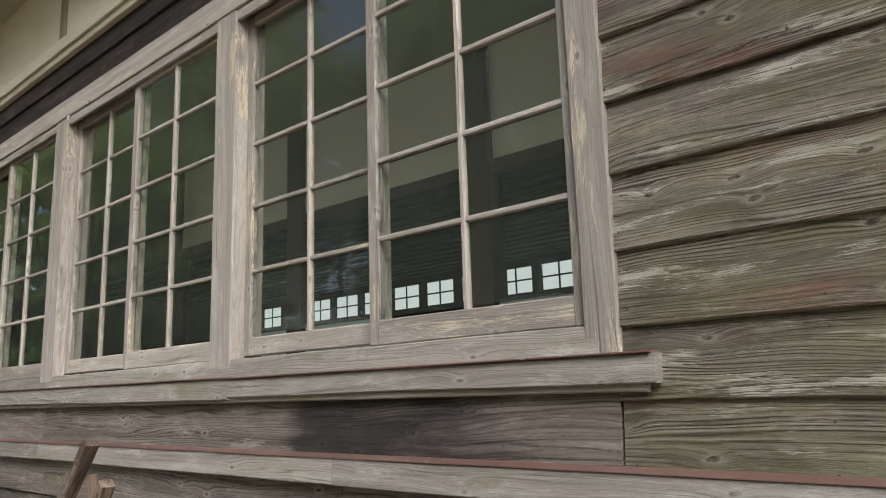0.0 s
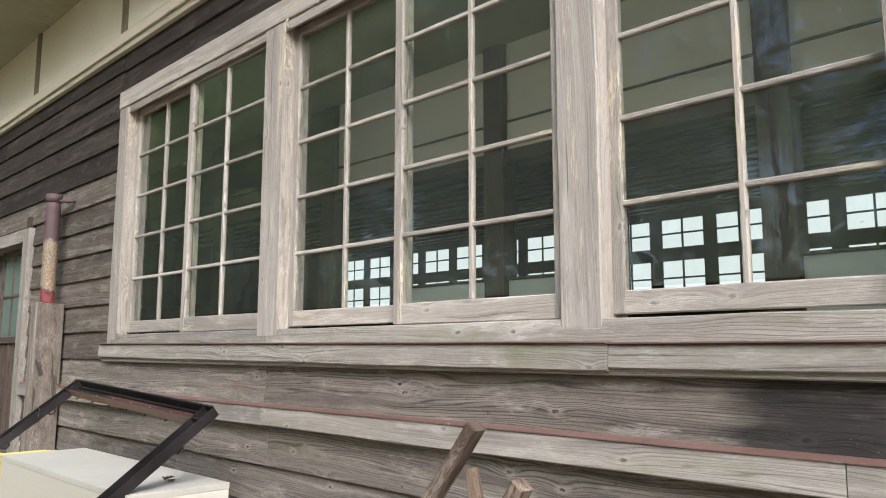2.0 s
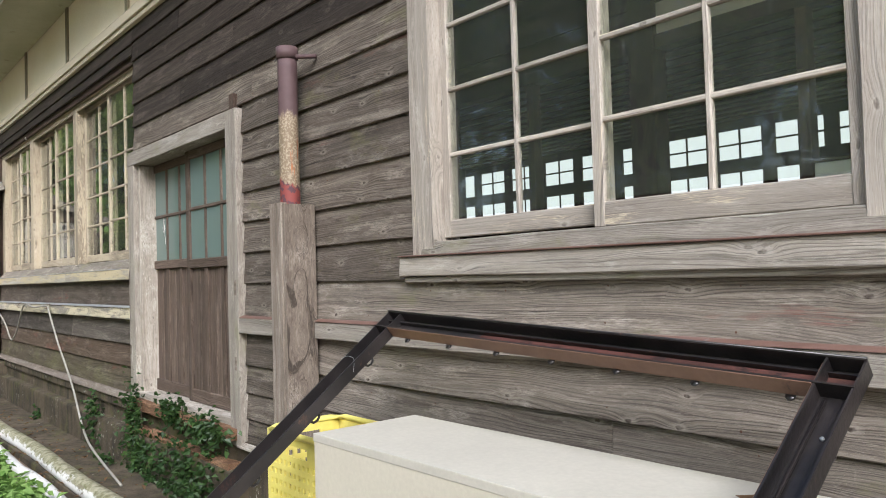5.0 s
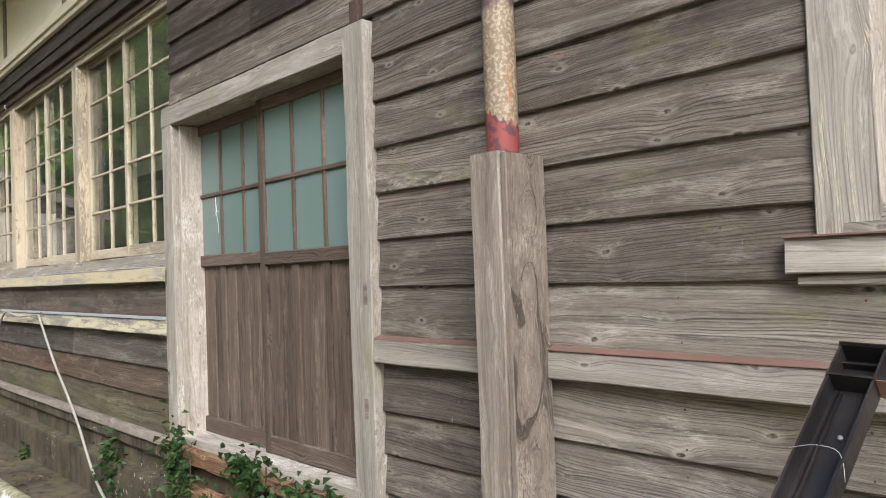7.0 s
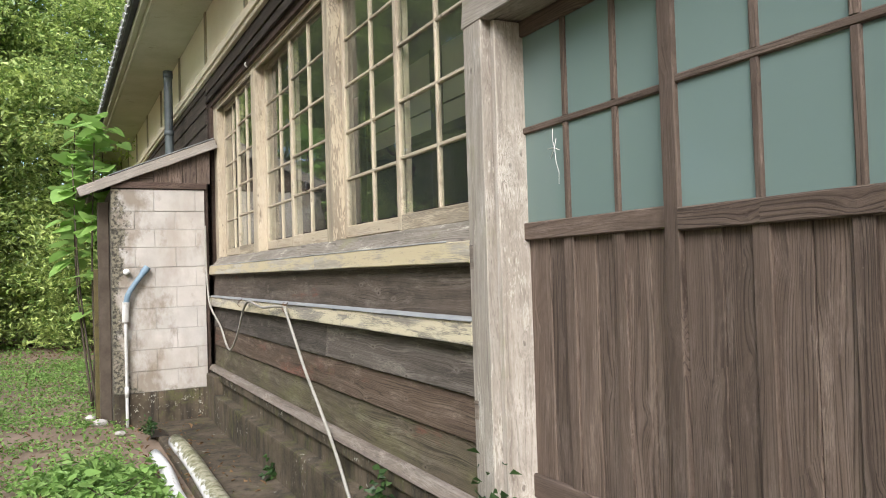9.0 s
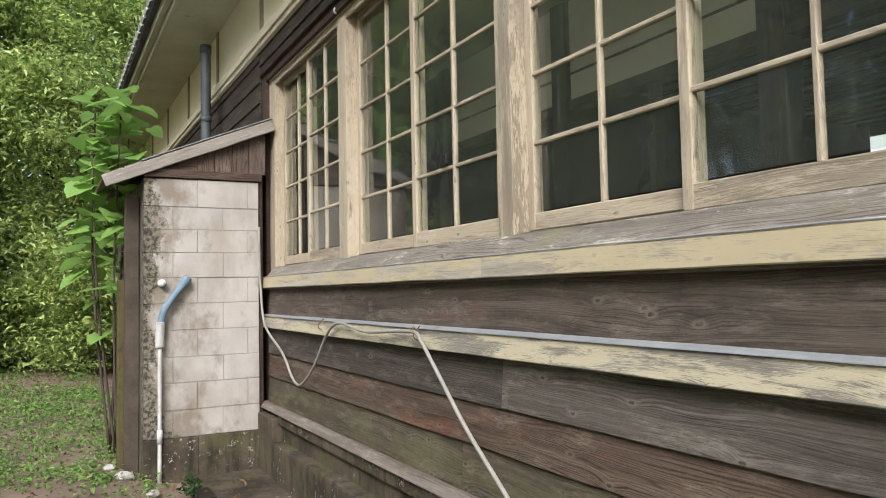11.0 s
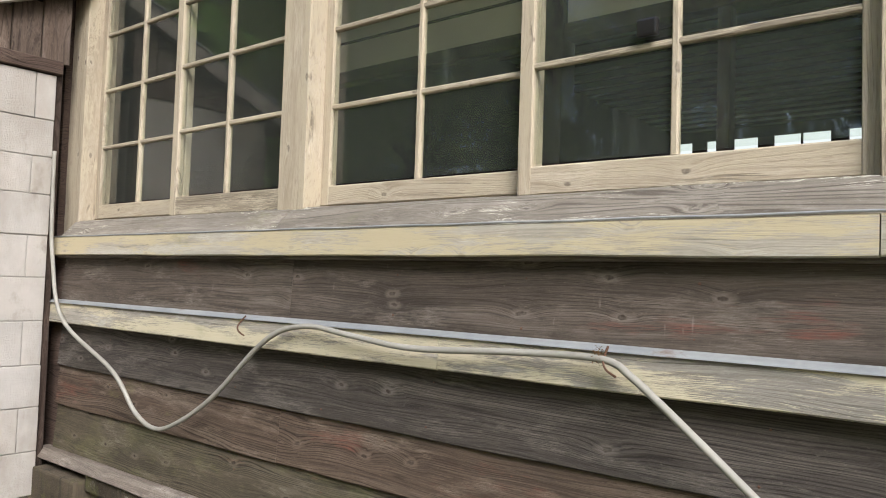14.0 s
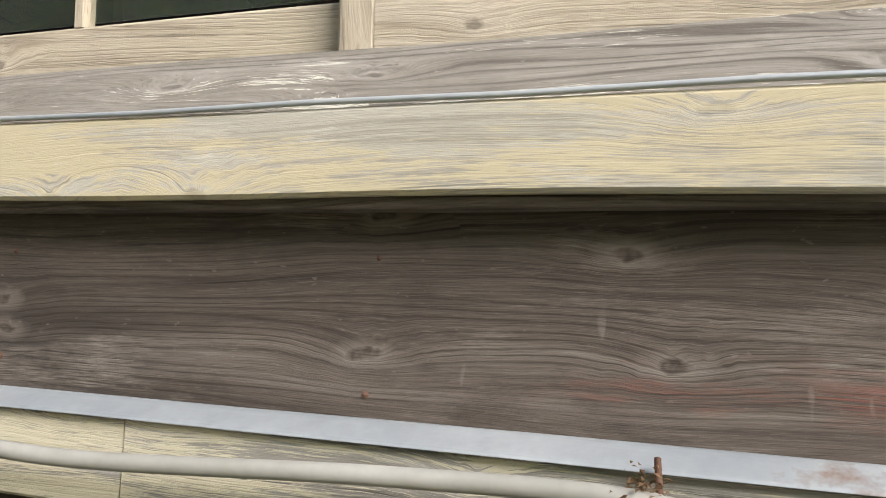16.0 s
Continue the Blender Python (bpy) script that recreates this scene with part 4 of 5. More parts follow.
tube("collar", [(-17.05, 1.5, 3.1), (-17.05, 1.5, 3.16)], 0.057, VENT, vent, sides=16)

# water pipe with taped hose on the blocks
wp = thing("water_pipe", "white plastic standpipe wrapped in blue-grey tape", "pipe", (-15.3, 0.85, 0))
tube("pipe", [(-15.31, 0.845, -0.1 + 0.1 * i) for i in range(12)], 0.0155, DULLPIPE, wp, sides=12)
tube("coupling", [(-15.31, 0.845, 0.27), (-15.31, 0.845, 0.37)], 0.021, DULLPIPE, wp, sides=12)
tube("wrapped_joint", curve_points([(-15.31, 0.845, 0.98), (-15.31, 0.845, 1.06), (-15.31, 0.848, 1.12), (-15.31, 0.85, 1.17)], 5), 0.03, DULLPIPE, wp, sides=12, wobble=0.4)
tube("taped_hose", curve_points([(-15.31, 0.85, 1.14), (-15.31, 0.87, 1.24), (-15.31, 0.93, 1.34), (-15.31, 0.99, 1.42), (-15.32, 1.05, 1.50)], 6), [0.026] * 20 + [0.034] * 5, BLUETAPE, wp, sides=12, wobble=0.15)
tube("wall_plug", [(-15.37, 0.86, 1.46), (-15.30, 0.86, 1.46)], 0.028, PVC, wp, sides=12)

# ---- wall clutter ----
cab = thing("wall_cable", "thin grey cable drooping along the trim board", "cable", (-13.0, 1.6, 1.1))
tube("cable", curve_points([(-15.34, 1.60, 1.9), (-15.33, 1.60, 1.6), (-15.30, 1.60, 1.40), (-15.17, 1.60, 1.12), (-14.72, 1.61, 0.93), (-14.55, 1.625, 0.78), (-14.40, 1.625, 0.735), (-14.25, 1.625, 0.775), (-14.02, 1.62, 0.90),
     (-13.72, 1.61, 1.125), (-13.52, 1.605, 1.185), (-13.3, 1.60, 1.17), (-13.06, 1.60, 1.152), (-12.7, 1.60, 1.17), (-12.48, 1.60, 1.172), (-12.40, 1.592, 1.137), (-12.33, 1.59, 1.085),
     (-12.235, 1.588, 1.01), (-11.97, 1.583, 0.80), (-11.68, 1.58, 0.605), (-11.42, 1.575, 0.415), (-10.95, 1.53, 0.14), (-10.4, 1.46, 0.05), (-9.26, 1.33, 0.01)], 8), 0.009, CABLE, cab, sides=10)
for x, z in ((-13.85, 1.15), (-12.475, 1.15)):
    tube("wire_tie", curve_points([(x - 0.005, 1.628, z + 0.05), (x, 1.595, z + 0.02), (x + 0.012, 1.588, z), (x + 0.03, 1.60, z - 0.015)], 4), 0.003, RUST, cab, sides=6)
frill = []
for i in range(110):
    frill.append((-12.49 + random.gauss(0, 0.009), 1.60 + random.gauss(0, 0.005), 1.182 + random.gauss(0, 0.009), random.uniform(0.5, 1.2)))
v, f = leaves(frill, 0.008, 0.0035, seed=5)
solid("dried_tuft", v, f, LITTER, cab)

box_post = thing("boxed_post", "grey weathered boxed timber post against the siding", "post", (-7.24, 1.57, 0))
timber("board", -7.324, -7.206, 1.478, 1.515, 0.0, 1.755, POST, box_post, 0.006)
timber("board", -7.205, -7.184, 1.486, 1.660, 0.0, 1.748, POST, box_post, 0.005)
timber("board", -7.318, -7.292, 1.516, 1.672, 0.0, 1.74, POST, box_post, 0.004)
flue = thing("painted_pipe", "upright pipe with purple-brown, rusty and red paint", "pipe", (-7.24, 1.565, 1.0))
tube("pipe", [(-7.262, 1.565, 1.0 + 0.06 * i) for i in range(26)], 0.050, PIPEPAINT, flue, sides=24, wobble=0.03)
tube("cap", [(-7.262, 1.565, 2.49), (-7.262, 1.565, 2.55)], 0.056, PIPEPAINT, flue, sides=20)
tube("bracket", [(-7.22, 1.59, 2.50), (-7.15, 1.67, 2.50)], 0.012, PIPEPAINT, flue, sides=8)

# rotten sill and steps under the door
step_sill = thing("rotten_sill_beam", "rotten orange-brown sill beam below the sliding doors", "beam", (-9.0, 1.65, 0.4))
timber("beam", -9.95, -8.1, 1.60, 1.70, 0.43, 0.50, ROTTEN, step_sill, 0.012)
timber("beam", -9.95, -8.1, 1.58, 1.70, 0.25, 0.30, ROTTEN, step_sill, 0.012)

# ---- metal box and frame ----
chest = thing("metal_chest", "cream enamelled metal chest with rust at one end", "chest", (-5.35, 1.3, 0))
slab("body", -6.2, -4.51, 1.05, 1.50, 0.03, 0.827, CREAMSTEEL, chest, 0.006)
slab("top", -6.2015, -4.5085, 1.0485, 1.5015, 0.807, 0.836, CREAMTOP, chest, 0.003)
slab("end_panel", -4.511, -4.507, 1.053, 1.497, 0.03, 0.804, RUSTSIDE, chest, 0.003)
for x in (-6.1, -4.6):
    for y in (1.1, 1.45):
        slab("foot", x - 0.03, x + 0.03, y - 0.03, y + 0.03, -0.03, 0.03, BLACKSTEEL, chest, 0.004)

bedframe = thing("steel_frame", "black and rust-red steel channel frame leaning on the chest", "frame", (-5.35, 0.5, 0))
RIGHT = Vector((1.765, -0.033, -0.069)).normalized()
DOWN = Vector((0, -1.0, -0.78))
DOWN = (DOWN - RIGHT * DOWN.dot(RIGHT)).normalized()
FRONT = DOWN.cross(RIGHT)
SPAN = 1.766
LONG = 1.95


def channel(name, origin, along, across, length, mat, wide=0.085, high=0.045, wall_t=0.005):
    """An open steel channel: a web with two standing flanges."""
    prof = [(0, high), (0, 0), (wide, 0), (wide, high), (wide - wall_t, high), (wide - wall_t, wall_t), (wall_t, wall_t), (wall_t, high)]
    verts = [Vector(origin) + along * u + across * v + FRONT * w for u in (0.0, length) for v, w in prof]
    faces = [(i, (i + 1) % 8, 8 + (i + 1) % 8, 8 + i) for i in range(8)]
    faces += [(0, 7, 6, 1), (1, 6, 5, 2), (2, 5, 4, 3), (8, 9, 14, 15), (9, 10, 13, 14), (10, 11, 12, 13)]
    return solid(name, [v - Vector(origin) for v in verts], faces, mat, bedframe, Matrix.Translation(origin))


IN_PLANE = Matrix((RIGHT, DOWN, FRONT)).transposed().to_4x4()
TOP = Vector((-6.281, 1.474, 1.202))
for x in (0.0, SPAN - 0.085):
    o = TOP + RIGHT * x
    rail = channel("side_rail", o, DOWN, RIGHT, LONG, BLACKSTEEL)
    tube("guide_rod", [o + DOWN * u + RIGHT * 0.022 + FRONT * 0.012 for u in (0.1, LONG - 0.02)], 0.004, BLACKSTEEL, rail, sides=8)
    for k in range(6):
        c = o + DOWN * (0.2 + 0.29 * k)
        tube("bolt", [c + RIGHT * 0.05 + FRONT * 0.005, c + RIGHT * 0.05 + FRONT * 0.010], 0.005, GALV, rail, sides=8)
        edge = c + RIGHT * 0.072
        tube("tab", [edge - FRONT * 0.002, edge - FRONT * 0.016 + DOWN * 0.006, edge - FRONT * 0.02 + DOWN * 0.02, edge - FRONT * 0.016 + DOWN * 0.034, edge - FRONT * 0.002 + DOWN * 0.04], 0.005, BLACKSTEEL, rail, sides=6)
    slab("rust_edge", 0, 0.003, 0.02, LONG, 0.004, 0.042, RUSTBROWN, rail, 0.0005, m=Matrix.Translation(o - RIGHT * 0.0032) @ IN_PLANE)
cross = channel("cross_rail", TOP + FRONT * 0.001, RIGHT, DOWN, SPAN, BLACKSTEEL, 0.085, 0.047)
slab("rust_plate", 0.55, SPAN - 0.01, 0.03, 0.078, 0.0056, 0.009, REDSTEEL, cross, 0.0005, m=Matrix.Translation(TOP) @ IN_PLANE)
slab("rust_lip", 0.087, SPAN - 0.088, 0.0852, 0.0875, 0.001, 0.047, RUSTBROWN, cross, 0.0005, m=Matrix.Translation(TOP) @ IN_PLANE)
slab("inner_rib", 0.006, SPAN - 0.006, 0.024, 0.028, 0.006, 0.022, BLACKSTEEL, cross, 0.0005, m=Matrix.Translation(TOP) @ IN_PLANE)
for k in range(7):
    c = TOP + RIGHT * (0.18 + 0.24 * k) + DOWN * 0.055
    tube("paint_mark", [c + FRONT * 0.0095 + (RIGHT * math.cos(a) + DOWN * math.sin(a)) * 0.008 for a in (0.0, 1.05, 2.09, 3.14, 4.19, 5.24, 6.28)], 0.0013, PVC, cross, sides=4)
    tube("rivet", [c + DOWN * 0.035 - FRONT * 0.001, c + DOWN * 0.035 - FRONT * 0.006], 0.012, BLACKSTEEL, cross, sides=8)
tube("outer_edge", [TOP + RIGHT * x + FRONT * 0.048 for x in (0.0, SPAN)], 0.004, BLACKSTEEL, cross, sides=6)
tube("tie_wire", curve_points([TOP - RIGHT * 0.007 + DOWN * 0.27 + FRONT * 0.045, TOP + RIGHT * 0.038 + DOWN * 0.262 + FRONT * 0.056, TOP + RIGHT * 0.078 + DOWN * 0.265 + FRONT * 0.05, TOP + RIGHT * 0.09 + DOWN * 0.30 + FRONT * 0.02], 4), 0.0007, GALV, bedframe, sides=5)

# crate, bin and sticks
crate = thing("plastic_crate", "yellow perforated plastic crate on the bin lid", "crate", (-6.5, 1.3, 0.4))


def crate_wall(m, w, h, nx):
    """One perforated side: a lattice with a solid rim and a hand slot."""
    nz = 14
    keep = set()
    for i in range(nx):
        for j in range(nz):
            slot = nx * 0.3 <= i < nx * 0.7 and j in (10, 11)
            hole = 0 < i < nx - 1 and i % 2 == 1 and j % 2 == 0 and 1 < j < 9
            if not slot and not hole:
                keep.add((i, j))
    bm = bmesh.new()
    made = {}

    def corner(i, j, k):
        if (i, j, k) not in made:
            made[i, j, k] = bm.verts.new((w * i / nx, 0.008 * k, h * j / nz))
        return made[i, j, k]
    for i, j in keep:
        bm.faces.new([corner(a, b, 0) for a, b in ((i, j), (i + 1, j), (i + 1, j + 1), (i, j + 1))])
        bm.faces.new([corner(a, b, 1) for a, b in ((i, j), (i, j + 1), (i + 1, j + 1), (i + 1, j))])
        for di, dj, a, b in ((-1, 0, (i, j + 1), (i, j)), (1, 0, (i + 1, j), (i + 1, j + 1)), (0, -1, (i, j), (i + 1, j)), (0, 1, (i + 1, j + 1), (i, j + 1))):
            if (i + di, j + dj) not in keep:
                bm.faces.new((corner(*b, 0), corner(*a, 0), corner(*a, 1), corner(*b, 1)))
    return part("side", bm, YELLOW, crate, "", m)


crate_wall(pose(-6.72, 1.14, 0.47), 0.44, 0.30, 24)
crate_wall(pose(-6.72, 1.48, 0.47), 0.44, 0.30, 24)
crate_wall(pose(-6.72, 1.14, 0.47, 0, 0, 90), 0.34, 0.30, 18)
crate_wall(pose(-6.28, 1.14, 0.47, 0, 0, 90), 0.34, 0.30, 18)
rim_pts = [(-6.68, 1.135, 0.77), (-6.32, 1.135, 0.77), (-6.275, 1.18, 0.77), (-6.275, 1.44, 0.77), (-6.32, 1.485, 0.77), (-6.68, 1.485, 0.77), (-6.725, 1.44, 0.77), (-6.725, 1.18, 0.77), (-6.68, 1.135, 0.77)]
tube("rim", rim_pts, 0.013, YELLOW, crate, sides=8)
slab("bottom", -6.715, -6.285, 1.145, 1.475, 0.455, 0.47, YELLOW, crate, 0.003)
bin_ob = thing("storage_bin", "grey-blue plastic storage bin with a pale lid", "bin", (-6.5, 1.3, 0))
slab("body", -6.76, -6.26, 1.10, 1.52, -0.03, 0.36, BINBODY, bin_ob, 0.02)
slab("lid", -6.80, -6.23, 1.06, 1.55, 0.36, 0.45, BINLID, bin_ob, 0.03)
slab("sticker", -6.6, -6.45, 1.097, 1.0995, 0.12, 0.26, PVC, bin_ob, 0, "white printed sticker")


def stick(name, a, b, w, t, label):
    a, b = Vector(a), Vector(b)
    d = b - a
    ob = timber(name, -d.length / 2, d.length / 2, -t / 2, t / 2, -w / 2, w / 2, STICK, None, 0.006, step=0.06)
    ob.matrix_basis = Matrix.Translation((a + b) / 2) @ d.to_track_quat("X", "Y").to_matrix().to_4x4()
    return tagged(ob, label, "wood scrap", "wood scraps under the window")


STICK = wood("mouldy_scrap_wood", (0.05, 0.03, 0.02), (0.15, 0.10, 0.068), (0.33, 0.27, 0.21), stain=0.7, relief=0.8)

# small things
lv, lf = leaves([(0, 0, 0.004, 1.0), (0.03, 0.01, 0.004, 0.8), (-0.03, 0.015, 0.004, 0.7), (0.05, -0.01, 0.004, 0.6)], 0.09, 0.04, 0.95, 31)
tagged(solid("dry_leaf", lv, lf, LITTER, None, pose(-4.72, 1.30, 0.838)), "curled brown dry leaf on the chest top", "leaf")
latch = thing("window_latch", "small black wedge stuck on a window bar", "latch", (-12.45, 1.76, 1.96))
slab("wedge", -12.485, -12.43, 1.752, 1.772, 1.965, 2.01, BLACKSTEEL, latch, 0.012)
for x, z in ((-4.40, 2.99), (-13.67, 3.10)):
    hook = tube("window_hook", curve_points([(x, 1.668, z - 0.01), (x + 0.005, 1.655, z), (x + 0.012, 1.65, z + 0.012), (x + 0.02, 1.655, z + 0.02)], 3), 0.006, PVC, None, sides=6)
    tagged(hook, "small pale peg beside the window head", "peg", "pegs by the window heads")
# mortises in the door casing: darker patches stand in for shaded recesses
for x, z, h in ((-9.99, 1.43, 0.045), (-9.985, 0.86, 0.035), (-8.085, 1.335, 0.045), (-8.10, 0.885, 0.04)):
    slab("mortise", x - 0.012, x + 0.012, 1.6375, 1.642, z - h, z + h, POST, door, 0.001)
_S = "rough mouldy scrap of wood leaning under the window"
stick("wood_scrap", (-2.72, 1.17, 1.225), (-3.62, 1.05, 0.0), 0.05, 0.035, _S)
stick("wood_scrap", (-2.768, 1.20, 1.115), (-2.55, 1.25, 0.0), 0.035, 0.03, "dark broken stick leaning under the window")
stick("wood_scrap", (-2.565, 1.16, 1.10), (-3.3, 1.2, 0.0), 0.045, 0.04, _S)
stick("wood_scrap", (-2.86, 1.13, 1.03), (-2.35, 1.2, 0.0), 0.03, 0.02, "pale splintered strip leaning under the window")
stick("wood_scrap", (-2.30, 1.25, 1.05), (-2.2, 1.3, 0.0), 0.03, 0.03, _S)

# ---- pipes and stones on the ground ----
pipe_a = thing("drain_pipe", "mossy white pipe lying along the concrete apron", "pipe", (-10.7, 1.12, 0))
tube("pipe", [(-14.15 + 0.3 * i, 1.12 + 0.012 * math.sin(i * 0.7), 0.035) for i in range(24)], 0.062, WHITEPIPE, pipe_a, sides=14, wobble=0.05)
strip = thing("edging_strip", "flaking white edging strip half sunk in soil", "edging", (-10.7, 0.93, 0))
tube("strip", [(-13.9 + 0.3 * i, 0.93 + 0.01 * math.sin(i), 0.0) for i in range(23)], 0.045, WHITEPIPE, strip, sides=10, wobble=0.25)
for i, (a, b) in enumerate((((-8.1, 1.32, 0.03), (-6.9, 1.2, 0.03)), ((-8.0, 1.25, 0.05), (-6.9, 1.28, 0.05)))):
    ob = tube("thin_pipe", [Vector(a).lerp(Vector(b), k / 6) for k in range(7)], 0.014, PVC, None, sides=8)
    tagged(ob, "thin white plastic pipe lying on the ground", "pipe", "loose thin pipes")
ob = timber("timber_offcut", -8.0, -7.45, 1.42, 1.52, 0.0, 0.1, POST, None, 0.006)
tagged(ob, "short grey timber offcut on the apron", "timber offcut")
# thin black sheet painted in for the shade inside the drain hole
hole = slab("drain_opening", -14.9, -14.6, 0.98, 1.12, 0.001, 0.006, BLACKSTEEL, None, 0)
tagged(hole, "flat black sheet as the dark of a drain at the apron's end", "drain")

rng = np.random.default_rng(7)


def stone(x, y, s):
    bm = bmesh.new()
    bmesh.ops.create_icosphere(bm, subdivisions=2, radius=s)
    for v in bm.verts:
        v.co *= 1 + 0.35 * noise.noise(v.co / s * 1.3 + Vector((x, y, 0)))
        v.co.z *= 0.6
    ob = part("stone", bm, MORTAR, None, "", pose(x, y, s * 0.25))
    tagged(ob, "pale rough stone lying in the weeds", "stone", "stones in the weeds")


for x, y, s in ((-15.5, 0.62, 0.07), (-15.9, 0.55, 0.05), (-17.3, 0.7, 0.06), (-14.9, 0.75, 0.045)):
    stone(x, y, s)

# ---- plants ----
def weeds(n, x0, x1, y0, y1, scale, seed, clumps):
    r = np.random.default_rng(seed)
    cx, cy = r.uniform(x0, x1, clumps), r.uniform(y0, y1, clumps)
    k = r.integers(0, clumps, n)
    x, y = cx[k] + r.normal(0, 0.10, n), cy[k] + r.normal(0, 0.10, n)
    keep = (y < 0.88) | (r.random(n) < 0.02)
    z = r.gamma(2.0, 0.018, n) * scale
    s = np.stack([x, y, z, r.uniform(0.6, 1.4, n) * scale], 1)[keep]
    return leaves(s, 0.055, 0.034, 0.65, seed)


for args, nm in (((24000, -22, -7, -2.2, 0.8, 0.75, 3, 1000), "near"), ((5000, -30, -19, -5, 1.2, 1.1, 4, 240), "far"), ((9000, -13.5, -7.6, 0.25, 0.84, 1.25, 5, 200), "edge")):
    v, f = weeds(*args)
    ob = solid("low_weeds", v, f, GRASS)
    tagged(ob, "low bright green weeds covering the bare soil", "weeds", kind="stuff")
lit = np.stack([rng.uniform(-26, -9, 5000), rng.uniform(-3, 1.5, 5000), rng.uniform(0.0, 0.03, 5000), rng.uniform(0.4, 1.2, 5000)], 1)
v, f = leaves(lit, 0.05, 0.025, 0.9, 8)
tagged(solid("leaf_litter", v, f, LITTER), "dry brown fallen leaves scattered on the soil", "leaf litter", kind="stuff")


def ivy(x, y, z, wide, high, n, seed):
    r = np.random.default_rng(seed)
    s = np.stack([r.normal(x, wide / 2, n), y - np.abs(r.normal(0, 0.035, n)), z + r.normal(0, high / 2, n), r.uniform(0.6, 1.3, n)], 1)
    s[:, 2] = np.maximum(s[:, 2], 0.02)
    v, f = leaves(s, 0.045, 0.034, 0.3, seed)
    base = Vector((x, y, max(0.0, z - high / 2)))
    plant = thing("ivy_plant", "dark green ivy creeping on the mossy plinth", "ivy", tuple(base), "ivy along the plinth")
    solid("foliage", v, f, IVY, plant)
    for k in range(3):
        tube("stem", curve_points([(x + 0.1 * (k - 1), y, max(0, z - high)), (x + 0.15 * (k - 1), y - 0.01, z - high * 0.3), (x + 0.1 * (k - 1) + 0.06, y - 0.012, z + high * 0.4)], 4), 0.003, BARK, plant, sides=5)


for a in ((-8.95, 1.59, 0.52, 0.20, 0.10, 170, 1), (-8.40, 1.59, 0.47, 0.32, 0.10, 240, 2), (-9.75, 1.59, 0.40, 0.16, 0.26, 240, 3), (-9.6, 1.58, 0.15, 0.30, 0.2, 300, 4), (-10.75, 1.59, 0.25, 0.18, 0.22, 170, 5),
          (-8.7, 1.57, 0.12, 0.7, 0.25, 700, 6), (-8.2, 1.45, 0.06, 0.5, 0.12, 300, 7), (-12.7, 1.58, 0.05, 0.08, 0.08, 40, 8), (-14.75, 1.0, 0.05, 0.14, 0.12, 90, 9), (-10.1, 1.5, 0.04, 0.3, 0.06, 60, 10)):
    ivy(*a)


def leaf_blade(size):
    """A broad lobed leaf with a folded midrib, stem at the origin."""
    outline = [(0, 0), (0.25, -0.1), (0.46, 0.02), (0.5, 0.3), (0.36, 0.55), (0.3, 0.72), (0.1, 0.9), (0, 1.05)]
    verts = [(0, t * size, -0.10 * size * t * t) for t in (0, 0.35, 0.7, 1.05)]
    for sgn in (1, -1):
        for x, y in outline[1:-1]:
            verts.append((sgn * x * size, y * size, 0.12 * size * abs(x) - 0.10 * size * y * y))
    faces = []
    for o in (4, 10):
        f = [(0, o, o + 1), (0, o + 1, 1), (1, o + 1, o + 2), (1, o + 2, o + 3), (1, o + 3, 2), (2, o + 3, o + 4), (2, o + 4, o + 5), (2, o + 5, 3)]
        faces += f if o == 4 else [t[::-1] for t in f]
    return verts, faces


def broad_plant(name, label, centre, spread, count, size, stems, seed, lean=0.0):
    r = random.Random(seed)
    plant = thing(name, label, "plant", (centre[0], centre[1], 0))
    v, f = leaf_blade(size)
    base = None
    tops = []
    for k in range(stems):
        top = Vector((centre[0] + r.gauss(0, spread[0]), centre[1] + r.gauss(0, spread[1]), centre[2] + r.uniform(-0.5, 1) * spread[2]))
        foot = Vector((centre[0] + r.gauss(0, 0.05), centre[1] + lean + r.gauss(0, 0.05), 0))
        pts = curve_points([foot, foot.lerp(top, 0.5) + Vector((r.gauss(0, 0.05), r.gauss(0, 0.05), 0)), top], 5)
        tube("stem", pts, [0.012 * size / 0.18 * (1 - 0.6 * i / len(pts)) for i in range(len(pts))], BARK, plant, sides=6)
        tops.append(pts)
    for k in range(count):
        pts = tops[k % stems]
        p = pts[int(len(pts) * (0.45 + 0.54 * r.random()))] if r.random() < 0.8 else pts[-1]
        s = r.uniform(0.55, 1.2)
        at = p + Vector((r.gauss(0, spread[0] * 0.5), r.gauss(0, spread[1] * 0.5), r.gauss(0, spread[2] * 0.25)))
        m = pose(*at, r.uniform(-35, 10), r.uniform(-25, 25), r.uniform(0, 360)) @ Matrix.Scale(s, 4)
        if base is None:
            base = solid("leaf", v, f, BROADLEAF, plant, m, "", True)
        else:
            o = new("leaf", base.data)
            o.matrix_basis = m
            adopt(o, plant)


broad_plant("young_tree", "young broad-leaved tree with large pale green leaves", (-16.6, 0.54, 2.75), (0.26, 0.16, 0.6), 160, 0.21, 4, 3, 0.1)
for i, (x, y) in enumerate(((-12.0, 0.62), (-11.4, 0.45), (-12.7, 0.55), (-10.6, 0.6))):
    broad_plant("broad_weed", "broad-leaved green weed beside the white pipe", (x, y, 0.12), (0.12, 0.10, 0.08), 26, 0.085, 4, 20 + i)


